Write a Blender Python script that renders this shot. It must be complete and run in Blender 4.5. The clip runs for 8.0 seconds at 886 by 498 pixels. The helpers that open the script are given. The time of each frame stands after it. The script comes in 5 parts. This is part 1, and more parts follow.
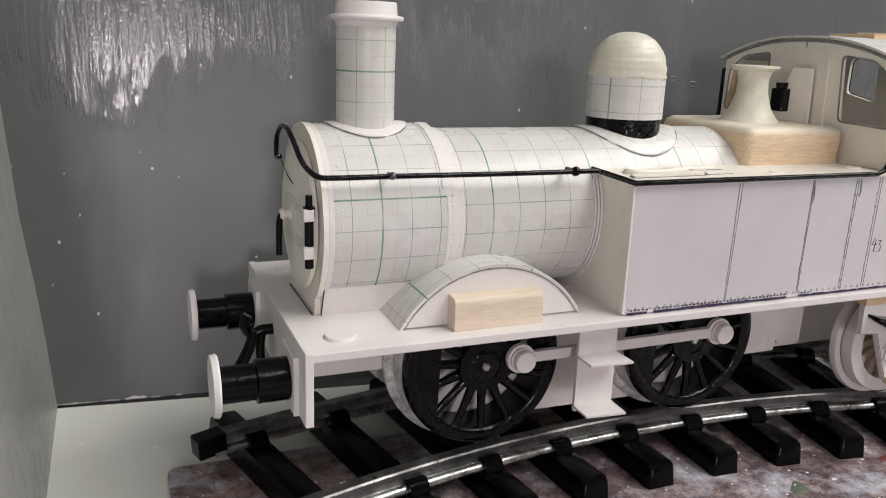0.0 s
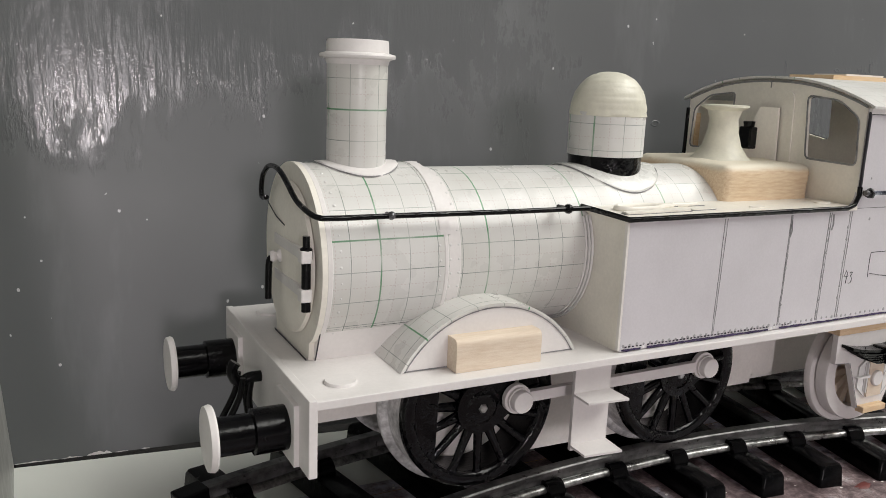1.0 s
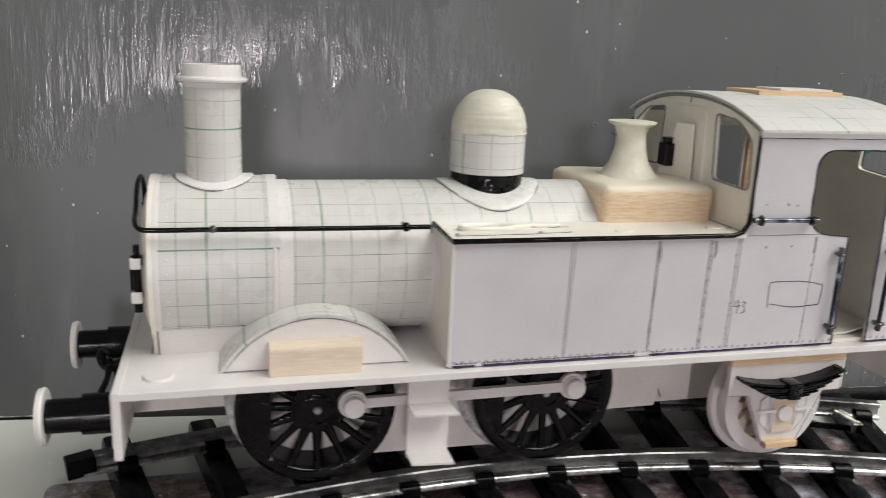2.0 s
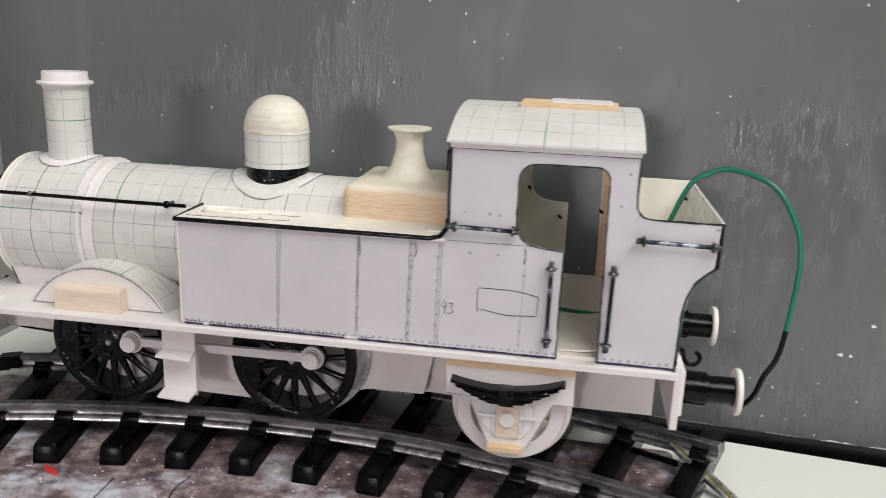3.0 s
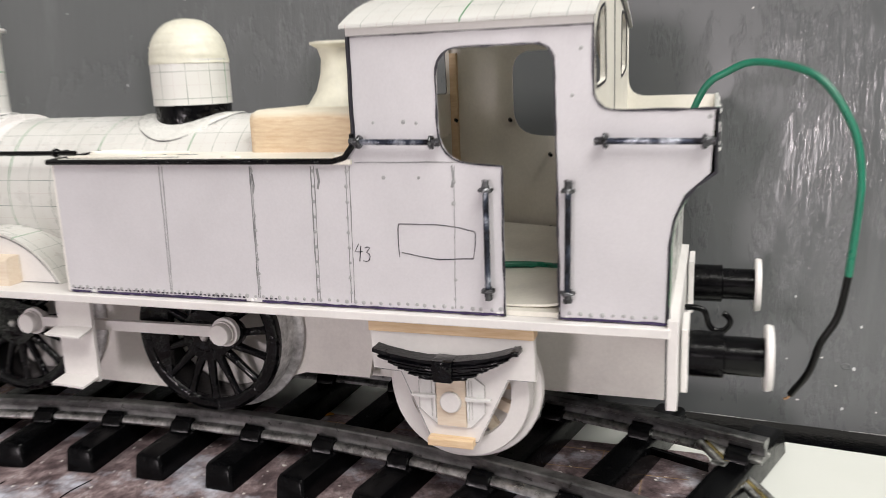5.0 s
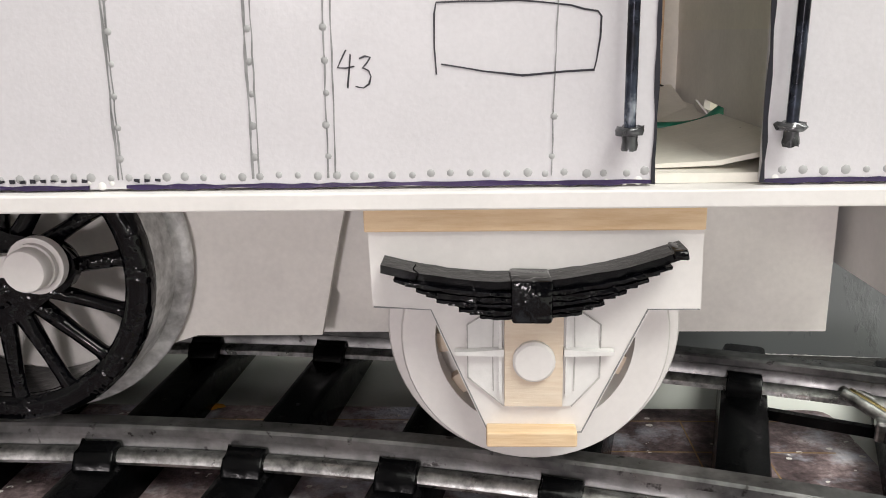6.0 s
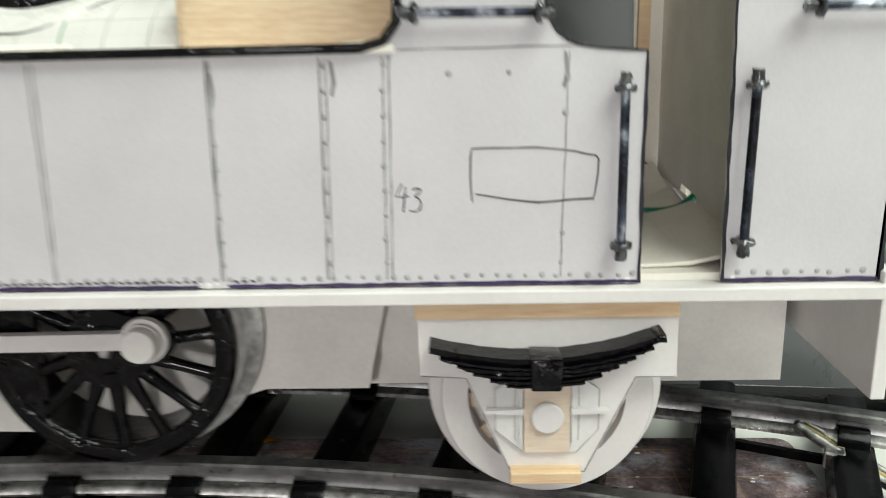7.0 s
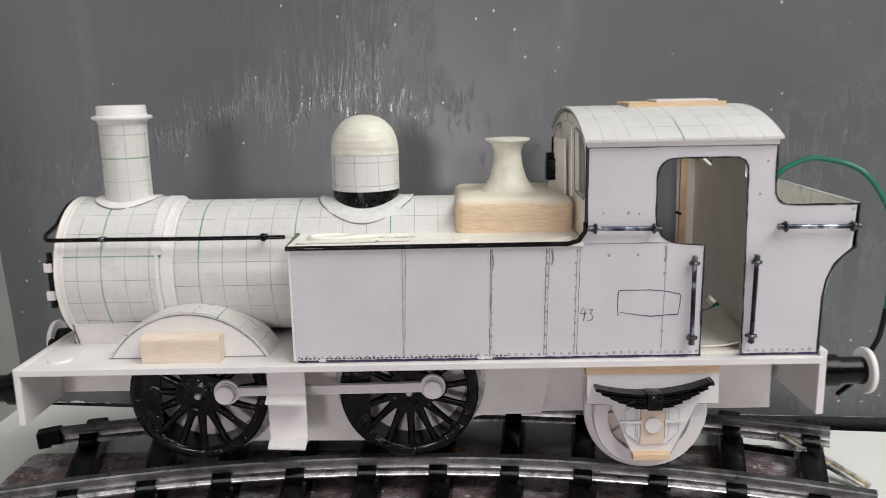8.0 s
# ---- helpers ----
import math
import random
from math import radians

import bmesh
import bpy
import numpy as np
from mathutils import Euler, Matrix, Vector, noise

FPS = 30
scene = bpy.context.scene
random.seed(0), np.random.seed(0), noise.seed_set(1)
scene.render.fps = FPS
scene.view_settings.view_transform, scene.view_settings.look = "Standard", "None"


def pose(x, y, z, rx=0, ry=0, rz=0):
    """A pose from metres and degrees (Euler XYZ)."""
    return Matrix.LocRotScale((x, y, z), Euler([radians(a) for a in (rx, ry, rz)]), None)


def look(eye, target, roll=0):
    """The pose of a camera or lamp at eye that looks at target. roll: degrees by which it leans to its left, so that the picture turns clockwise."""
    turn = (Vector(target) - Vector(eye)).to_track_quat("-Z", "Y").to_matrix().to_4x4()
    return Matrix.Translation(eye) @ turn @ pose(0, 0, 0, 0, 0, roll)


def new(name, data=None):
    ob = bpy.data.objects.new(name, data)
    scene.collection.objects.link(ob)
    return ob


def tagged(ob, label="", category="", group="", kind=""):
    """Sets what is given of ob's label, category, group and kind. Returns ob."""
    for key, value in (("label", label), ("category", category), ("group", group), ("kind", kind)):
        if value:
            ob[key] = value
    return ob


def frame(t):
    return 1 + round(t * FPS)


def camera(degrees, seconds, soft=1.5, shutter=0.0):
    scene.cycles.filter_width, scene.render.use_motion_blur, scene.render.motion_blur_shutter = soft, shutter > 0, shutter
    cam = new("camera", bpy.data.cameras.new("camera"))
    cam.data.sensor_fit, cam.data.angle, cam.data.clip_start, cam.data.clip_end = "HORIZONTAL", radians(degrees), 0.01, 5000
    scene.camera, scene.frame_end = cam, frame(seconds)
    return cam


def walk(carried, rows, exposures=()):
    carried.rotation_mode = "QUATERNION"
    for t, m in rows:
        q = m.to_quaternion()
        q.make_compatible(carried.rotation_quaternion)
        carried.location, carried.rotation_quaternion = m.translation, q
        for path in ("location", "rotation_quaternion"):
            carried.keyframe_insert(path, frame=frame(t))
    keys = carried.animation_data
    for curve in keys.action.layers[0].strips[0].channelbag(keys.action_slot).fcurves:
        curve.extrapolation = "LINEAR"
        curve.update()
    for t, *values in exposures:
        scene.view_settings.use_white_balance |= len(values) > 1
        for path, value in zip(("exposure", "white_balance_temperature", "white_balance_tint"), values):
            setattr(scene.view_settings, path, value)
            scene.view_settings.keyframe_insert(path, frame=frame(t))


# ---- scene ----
cam = camera(57.3, 8.0, soft=0.75, shutter=0.3)
ROWS = [
    (0, (-0.00254, -0.00522, 0.17149), (0.10123, 0.24501, 0.10069), 2.13),
    (0.5, (-0.01672, 0.00717, 0.17018), (0.10587, 0.25168, 0.11028), 1.98),
    (1, (-0.01890, 0.00640, 0.17000), (0.10835, 0.24928, 0.11331), 2.29),
    (1.2, (-0.01830, 0.00581, 0.16950), (0.10744, 0.24944, 0.11269), 2.40),
    (2.3, (0.12940, -0.06537, 0.19705), (0.16887, 0.20236, 0.12518), 2.43),
    (2.5, (0.17002, -0.07930, 0.19998), (0.18653, 0.19053, 0.12703), 2.55),
    (3, (0.27832, -0.08107, 0.20271), (0.23583, 0.18584, 0.12958), 2.13),
    (3.5, (0.36882, -0.05979, 0.18975), (0.26804, 0.19249, 0.12195), 0.61),
    (4, (0.41680, -0.04735, 0.17818), (0.28076, 0.18904, 0.11486), -0.78),
    (4.2, (0.42120, -0.04672, 0.17766), (0.28023, 0.18707, 0.11544), -1.22),
    (5.3, (0.28527, 0.02751, 0.13944), (0.23175, 0.29524, 0.07736), -2.29),
    (5.5, (0.26933, 0.05617, 0.12796), (0.23510, 0.32642, 0.06322), -1.89),
    (6, (0.25484, 0.07967, 0.11220), (0.23991, 0.34992, 0.04049), -1.18),
    (6.5, (0.25853, 0.08071, 0.11447), (0.24731, 0.35003, 0.03872), -1.26),
    (7, (0.24860, 0.05282, 0.13526), (0.23809, 0.32297, 0.06243), -1.46),
    (7.5, (0.21182, -0.01819, 0.17075), (0.20143, 0.25360, 0.10423), -1.56),
    (8, (0.19102, -0.08026, 0.18629), (0.18897, 0.19408, 0.13033), -1.13),
]
EXPOSURES = [(0.0, -0.01, 6570, 11), (1.2, -0.03, 6560, 8), (2.5, -0.05, 6530, 9), (3.5, 0.07, 6550, 12), (4.2, 0.08, 6600, 12), (5.5, 0.46, 6600, 7), (6.3, 0.5, 6600, 3), (7.0, 0.33, 6480, -3), (7.5, 0.06, 6340, -1), (8.0, 0.0, 6350, 10)]
walk(cam, [(t, look(eye, target, lean)) for t, eye, target, lean in ROWS], EXPOSURES)

K = 0.70  # drawing units to metres: the model's drawing below is in these units

# ---- world and light ----
world = bpy.data.worlds.new("room_air")
world.use_nodes = True
world.node_tree.nodes["Background"].inputs[0].default_value = (0.9, 0.95, 1.0, 1)
world.node_tree.nodes["Background"].inputs[1].default_value = 0.05
scene.world = world


def area_lamp(name, eye, target, sx, sy, watts, colour):
    data = bpy.data.lights.new(name, "AREA")
    data.shape, data.size, data.size_y, data.energy, data.color = "RECTANGLE", sx, sy, watts, colour
    ob = new(name, data)
    ob.matrix_world = look(eye, target)
    return ob


area_lamp("ceiling_light", (1.28, -0.50, 1.78), (0.30, 0.15, 0.1), 2.4, 0.9, 54, (1.0, 0.988, 0.950))
area_lamp("window_light", (-0.74, -5.0, 0.80), (0.2, 0.25, 0.15), 0.62, 0.64, 52, (1.0, 0.90, 0.95))


# ---- materials ----
def material(name, colour=(0.8, 0.8, 0.8), rough=0.6, metal=0.0, spec=0.5):
    m = bpy.data.materials.new(name)
    m.use_nodes = True
    b = m.node_tree.nodes["Principled BSDF"]
    b.inputs["Base Color"].default_value = (*colour, 1)
    b.inputs["Roughness"].default_value, b.inputs["Metallic"].default_value = rough, metal
    b.inputs["Specular IOR Level"].default_value = spec
    return m


class Nodes:
    """Short calls for building a node tree."""

    def __init__(self, m):
        self.m, self.t = m, m.node_tree
        self.b = self.t.nodes["Principled BSDF"]

    def node(self, kind, **values):
        n = self.t.nodes.new(kind)
        for k, v in values.items():
            n.inputs[k].default_value = v
        return n

    def link(self, a, b):
        self.t.links.new(a, b)

    def math(self, op, a, b=None, c=None):
        n = self.t.nodes.new("ShaderNodeMath")
        n.operation = op
        for i, v in enumerate((a, b, c)):
            if v is None:
                continue
            if isinstance(v, (int, float)):
                n.inputs[i].default_value = v
            else:
                self.link(v, n.inputs[i])
        return n.outputs[0]

    def coords(self, sx=1, sy=1, sz=1, uv=False):
        c = self.t.nodes.new("ShaderNodeTexCoord")
        mp = self.t.nodes.new("ShaderNodeMapping")
        mp.inputs["Scale"].default_value = (sx, sy, sz)
        self.link(c.outputs["UV" if uv else "Object"], mp.inputs["Vector"])
        return mp.outputs[0]

    def noise(self, scale, detail=4, rough=0.55, vector=None):
        n = self.node("ShaderNodeTexNoise", Scale=scale, Detail=detail, Roughness=rough)
        self.link(vector if vector is not None else self.coords(), n.inputs["Vector"])
        return n.outputs[0]

    def ramp(self, fac, *stops):
        n = self.t.nodes.new("ShaderNodeValToRGB")
        e = n.color_ramp.elements
        while len(e) < len(stops):
            e.new(0.5)
        for s, (p, c) in zip(e, stops):
            s.position = p
            s.color = (*c, 1) if isinstance(c, tuple) else (c, c, c, 1)
        self.link(fac, n.inputs[0])
        return n.outputs[0]

    def mix(self, fac, a, b, kind="MIX"):
        n = self.t.nodes.new("ShaderNodeMix")
        n.data_type, n.blend_type = "RGBA", kind
        for i, v in ((0, fac), (6, a), (7, b)):
            if isinstance(v, (int, float)):
                n.inputs[i].default_value = v
            elif isinstance(v, tuple):
                n.inputs[i].default_value = (*v, 1)
            else:
                self.link(v, n.inputs[i])
        return n.outputs[2]

    def colour(self, out):
        self.link(out, self.b.inputs["Base Color"])

    def rough(self, out):
        self.link(out, self.b.inputs["Roughness"])

    def bump(self, height, strength=0.2, distance=0.0005):
        n = self.node("ShaderNodeBump", Strength=strength, Distance=distance)
        self.link(height, n.inputs["Height"])
        self.link(n.outputs[0], self.b.inputs["Normal"])


def stained(name, colour, rough, amount=0.08, fine=900, broad=60, bump=0.1, spec=0.5, metal=0.0):
    """A plain surface with fine grain and broad faint stains."""
    m = material(name, colour, rough, metal, spec)
    n = Nodes(m)
    dark = tuple(c * (1 - amount) for c in colour)
    lite = tuple(min(1, c * (1 + amount * 0.5)) for c in colour)
    f = n.math("ADD", n.math("MULTIPLY", n.noise(broad, 5), 0.7), n.math("MULTIPLY", n.noise(fine, 3), 0.3))
    n.colour(n.ramp(f, (0.35, dark), (0.65, lite)))
    n.rough(n.ramp(n.noise(broad * 3, 4), (0.3, max(0.02, rough - 0.1)), (0.7, min(1, rough + 0.1))))
    n.bump(n.noise(fine, 4), bump, 0.0002)
    return m


def grid_paper(name, gloss=0.45, ink=1.0, rows=True):
    """White card printed with a pale green square grid: thick line every fourth, dashed lines at the halves. UV counts squares."""
    m = material(name, (0.78, 0.78, 0.74), gloss)
    n = Nodes(m)
    c = n.t.nodes.new("ShaderNodeTexCoord")
    s = n.t.nodes.new("ShaderNodeSeparateXYZ")
    n.link(c.outputs["UV"], s.inputs[0])
    thin, bold, dash = [], [], []
    for a, b in (("X", "Y"), ("Y", "X")):
        u, v = s.outputs[a], s.outputs[b]
        off = n.math("ABSOLUTE", n.math("SUBTRACT", n.math("FRACT", n.math("ADD", u, 0.5)), 0.5))
        thin.append(n.math("LESS_THAN", off, 0.013))
        four = n.math("ABSOLUTE", n.math("SUBTRACT", n.math("FRACT", n.math("ADD", n.math("DIVIDE", u, 4), 0.5)), 0.5))
        if rows or a == "X":
            bold.append(n.math("LESS_THAN", four, 0.0072))
        half = n.math("ABSOLUTE", n.math("SUBTRACT", n.math("FRACT", u), 0.5))
        on = n.math("GREATER_THAN", n.math("FRACT", n.math("MULTIPLY", v, 8)), 0.45)
        dash.append(n.math("MULTIPLY", n.math("LESS_THAN", half, 0.011), on))
    fade = n.ramp(n.noise(70, 3), (0.35, 0.30), (0.6, 1.0))
    card = n.ramp(n.noise(45, 5), (0.3, (0.625, 0.618, 0.585)), (0.7, (0.715, 0.71, 0.695)))
    k = n.mix(n.math("MULTIPLY", n.math("MAXIMUM", *dash), 0.34 * ink), card, (0.42, 0.27, 0.26))
    k = n.mix(n.math("MULTIPLY", n.math("MULTIPLY", n.math("MAXIMUM", *thin), fade), 0.80 * ink), k, (0.12, 0.17, 0.14))
    k = n.mix(n.math("MULTIPLY", n.math("MULTIPLY", n.math("MAXIMUM", bold[0], bold[-1]), fade), 0.85 * ink), k, (0.06, 0.26, 0.10))
    n.colour(k)
    n.rough(n.ramp(n.noise(120, 4), (0.3, gloss - 0.15), (0.7, gloss + 0.15)))
    n.bump(n.noise(400, 4), 0.1, 0.0002)
    return m


def wood(name, pale, dark, along=(1, 8, 8)):
    m = material(name, pale, 0.6)
    n = Nodes(m)
    f = n.noise(160, 6, 0.6, n.coords(*along))
    n.colour(n.ramp(n.math("ADD", n.math("MULTIPLY", f, 0.75), n.math("MULTIPLY", n.noise(60, 3), 0.25)), (0.33, dark), (0.66, pale)))
    n.bump(f, 0.35, 0.0004)
    return m


CARD = stained("white_card", (0.79, 0.762, 0.75), 0.45, 0.07)
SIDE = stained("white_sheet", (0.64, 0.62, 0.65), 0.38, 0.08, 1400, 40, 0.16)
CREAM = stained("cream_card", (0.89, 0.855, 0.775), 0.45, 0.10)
INNER = stained("inner_card", (0.87, 0.84, 0.80), 0.6, 0.10)
GRID = grid_paper("grid_card", 0.34)
COLGRID = grid_paper("boiler_grid_card", 0.34, 1.0, False)
PALEGRID = grid_paper("faded_grid_card", 0.45, 0.95)
PLASTER = stained("cream_filler", (0.74, 0.72, 0.61), 0.45, 0.14, 500, 120, 0.5)
BALSA = wood("balsa", (0.80, 0.695, 0.57), (0.70, 0.57, 0.44))
PINE = wood("pine", (0.82, 0.63, 0.42), (0.68, 0.47, 0.27))


def wet_black():
    """Thick black gloss paint, lumpy, with many small bright glints."""
    m = material("black_gloss", (0.002, 0.002, 0.003), 0.14, 0.0, 0.27)
    n = Nodes(m)
    n.colour(n.ramp(n.noise(90, 4), (0.35, (0.0006, 0.0006, 0.001)), (0.7, (0.0015, 0.0016, 0.0026))))
    n.rough(n.ramp(n.noise(260, 3), (0.35, 0.09), (0.65, 0.17)))
    calm = n.ramp(n.noise(170, 3), (0.48, 0.10), (0.66, 1.0))
    n.bump(n.math("MULTIPLY", n.noise(640, 1), calm), 1.0, 0.00055)
    return m


BLACK = wet_black()
SATIN = stained("black_satin", (0.002, 0.002, 0.0026), 0.18, 0.3, 700, 90, 0.5, 0.22)
INK = stained("black_ink", (0.012, 0.011, 0.02), 0.4, 0.3)
PURPLE = stained("purple_ink", (0.035, 0.02, 0.075), 0.15, 0.4, 600, 90, 0.9)
GLUELINE = stained("glue_edge", (0.50, 0.49, 0.47), 0.35, 0.4, 900, 200)
PENCIL = stained("pencil", (0.27, 0.27, 0.275), 0.5, 0.5, 900, 200)
GLUE = stained("glue_spot", (0.40, 0.40, 0.405), 0.3, 0.25)
GLAZED = stained("glazed_card", (0.72, 0.72, 0.69), 0.28, 0.10, 700, 120, 0.3)
FILM = stained("clear_glue_sheet", (0.80, 0.79, 0.78), 0.15, 0.08, 600, 150, 0.5)
TREAD = stained("bare_tyre", (0.70, 0.70, 0.70), 0.45, 0.5, 600, 150, 0.9, 0.5, 0.15)
PLASTIC = stained("black_plastic", (0.002, 0.0021, 0.0025), 0.20, 0.4, 500, 80, 0.4, 0.14)
GREEN = stained("green_sleeve", (0.008, 0.17, 0.10), 0.35, 0.2)
LUMP = stained("black_on_wire", (0.13, 0.132, 0.14), 0.22, 0.95, 500, 300, 0.6, 0.5, 0.6)
WIREB = stained("black_sleeve", (0.003, 0.003, 0.003), 0.35, 0.2, 900, 60, 0.1, 0.2)
BRASS = stained("brass", (0.50, 0.40, 0.18), 0.3, 0.3, 500, 80, 0.2, 0.5, 1.0)
COPPER = stained("copper_strand", (0.5, 0.28, 0.16), 0.3, 0.2, 500, 80, 0.2, 0.5, 1.0)
SIDEP = stained("pale_grey_paint", (0.31, 0.31, 0.295), 0.4, 0.12)
ROOM = stained("room_paint", (0.50, 0.49, 0.48), 0.8, 0.06, 50, 3)


def rail_steel():
    """Dull rolled steel: smooth grey with broad tarnish, dark spots and faint lengthwise rubbing."""
    m = material("rail_steel", (0.2, 0.2, 0.19), 0.3, 0.9)
    n = Nodes(m)
    f = n.math("ADD", n.math("MULTIPLY", n.noise(45, 5, 0.6), 0.7), n.math("MULTIPLY", n.noise(260, 4, 0.6), 0.3))
    k = n.ramp(f, (0.34, (0.045, 0.045, 0.045)), (0.45, (0.14, 0.14, 0.139)), (0.57, (0.27, 0.269, 0.267)), (0.72, (0.46, 0.457, 0.454)))
    spot = n.ramp(n.noise(420, 3, 0.6), (0.62, 0.0), (0.70, 0.85))
    n.colour(n.mix(spot, k, (0.03, 0.027, 0.026)))
    n.rough(n.ramp(n.noise(80, 5), (0.3, 0.26), (0.7, 0.46)))
    n.bump(n.noise(160, 4), 0.12, 0.0004)
    return m


def foot_steel():
    """Bright scraped steel with dark rubbed dashes; its paleness paints the rail foot's highlight."""
    m = material("bright_steel", (0.6, 0.6, 0.58), 0.35, 1.0)
    n = Nodes(m)
    f = n.math("ADD", n.math("MULTIPLY", n.noise(110, 5, 0.65), 0.6), n.math("MULTIPLY", n.noise(520, 4, 0.6), 0.4))
    n.colour(n.ramp(f, (0.34, (0.09, 0.09, 0.09)), (0.46, (0.38, 0.38, 0.37)), (0.57, (0.68, 0.68, 0.67)), (0.70, (0.92, 0.92, 0.90))))
    n.rough(n.ramp(n.noise(200, 4), (0.3, 0.24), (0.7, 0.42)))
    n.bump(n.noise(500, 4), 0.2, 0.0003)
    return m


def grip_black():
    """Wire painted black by hand; pale noise patches give wear and a painted-in highlight."""
    m = material("painted_wire", (0.02, 0.02, 0.025), 0.25, 0.6)
    n = Nodes(m)
    n.colour(n.ramp(n.noise(150, 4), (0.40, (0.006, 0.006, 0.010)), (0.53, (0.05, 0.06, 0.09)), (0.62, (0.50, 0.53, 0.60))))
    n.rough(n.ramp(n.noise(200, 3), (0.4, 0.12), (0.6, 0.4)))
    return m


def brushed_paint():
    """Dark grey gloss paint laid on with a wide brush: upright bristle marks, dents and pale chips."""
    m = material("grey_gloss_paint", (0.1, 0.105, 0.11), 0.25, 0.0, 0.40)
    n = Nodes(m)
    broad = n.noise(5, 4, 0.5)
    base = n.ramp(broad, (0.3, (0.114, 0.119, 0.124)), (0.7, (0.150, 0.156, 0.160)))
    wipe = n.ramp(n.noise(1.0, 5, 0.65, n.coords(38, 38, 8)), (0.58, 0.0), (0.78, 0.16))
    base = n.mix(wipe, base, (0.42, 0.43, 0.45))
    def specks(scale, size, cut):
        v = n.node("ShaderNodeTexVoronoi", Scale=scale)
        n.link(n.coords(1, 1, 0.8), v.inputs["Vector"])
        near = n.math("LESS_THAN", n.math("ADD", v.outputs["Distance"], n.math("MULTIPLY", n.noise(scale * 20, 2), size)), size * 1.5)
        return n.math("MULTIPLY", near, n.math("GREATER_THAN", n.noise(9 + scale * 0.1, 2), cut))
    white = n.math("MAXIMUM", specks(130.0, 0.070, 0.545), specks(60.0, 0.018, 0.48))
    n.colour(n.mix(white, base, (0.62, 0.62, 0.63)))
    dent = n.math("MAXIMUM", specks(36.0, 0.05, 0.55), specks(21.0, 0.02, 0.5))
    side = n.t.nodes.new("ShaderNodeSeparateXYZ")
    n.link(n.coords(), side.inputs[0])
    left_ = n.math("MAXIMUM", n.math("SUBTRACT", 0.19, side.outputs["X"]), 0.0)
    away = n.math("ADD", left_, n.ramp(side.outputs["X"], (0.30, 0.0), (0.37, 0.17)))
    # on the near end the brush stopped half way down the board
    low = n.math("MULTIPLY", n.math("MULTIPLY", left_, n.math("SUBTRACT", side.outputs["Z"], 0.160)), 42.0)
    # and on the far end it did not reach the top
    high = n.math("MULTIPLY", n.math("MULTIPLY", n.ramp(side.outputs["X"], (0.28, 0.0), (0.34, 1.0)), n.math("MAXIMUM", n.math("SUBTRACT", side.outputs["Z"], 0.168), 0.0)), -5.5)
    drag = n.noise(1.0, 6, 0.7, n.coords(110, 110, 42))
    patch = n.ramp(n.math("ADD", n.math("ADD", n.math("MULTIPLY", n.noise(10, 4, 0.6), 0.45), n.math("MULTIPLY", drag, 0.55)), n.math("ADD", n.math("MULTIPLY_ADD", away, 0.75, 0.042), n.math("ADD", low, high))), (0.60, 0.0), (0.69, 1.0))
    ridge = n.noise(1.0, 4, 0.6, n.coords(260, 260, 22))
    crackle = n.noise(1.0, 4, 0.65, n.coords(420, 420, 620))
    sweep = n.noise(1.0, 3, 0.5, n.coords(60, 60, 14))
    h = n.math("ADD", n.math("MULTIPLY", n.math("ADD", n.math("MULTIPLY", crackle, 0.55), n.math("MULTIPLY", ridge, 3.3)), n.math("ADD", patch, 0.06)), n.math("MULTIPLY", sweep, 0.6))
    n.bump(n.math("ADD", h, n.math("MULTIPLY", dent, -3.5)), 1.0, 0.00009)
    gloss = n.ramp(n.noise(1.0, 4, 0.65, n.coords(300, 300, 70)), (0.42, 0.20), (0.52, 0.085))
    n.rough(n.mix(patch, n.ramp(n.noise(14, 4), (0.35, 0.30), (0.65, 0.42)), gloss))
    return m


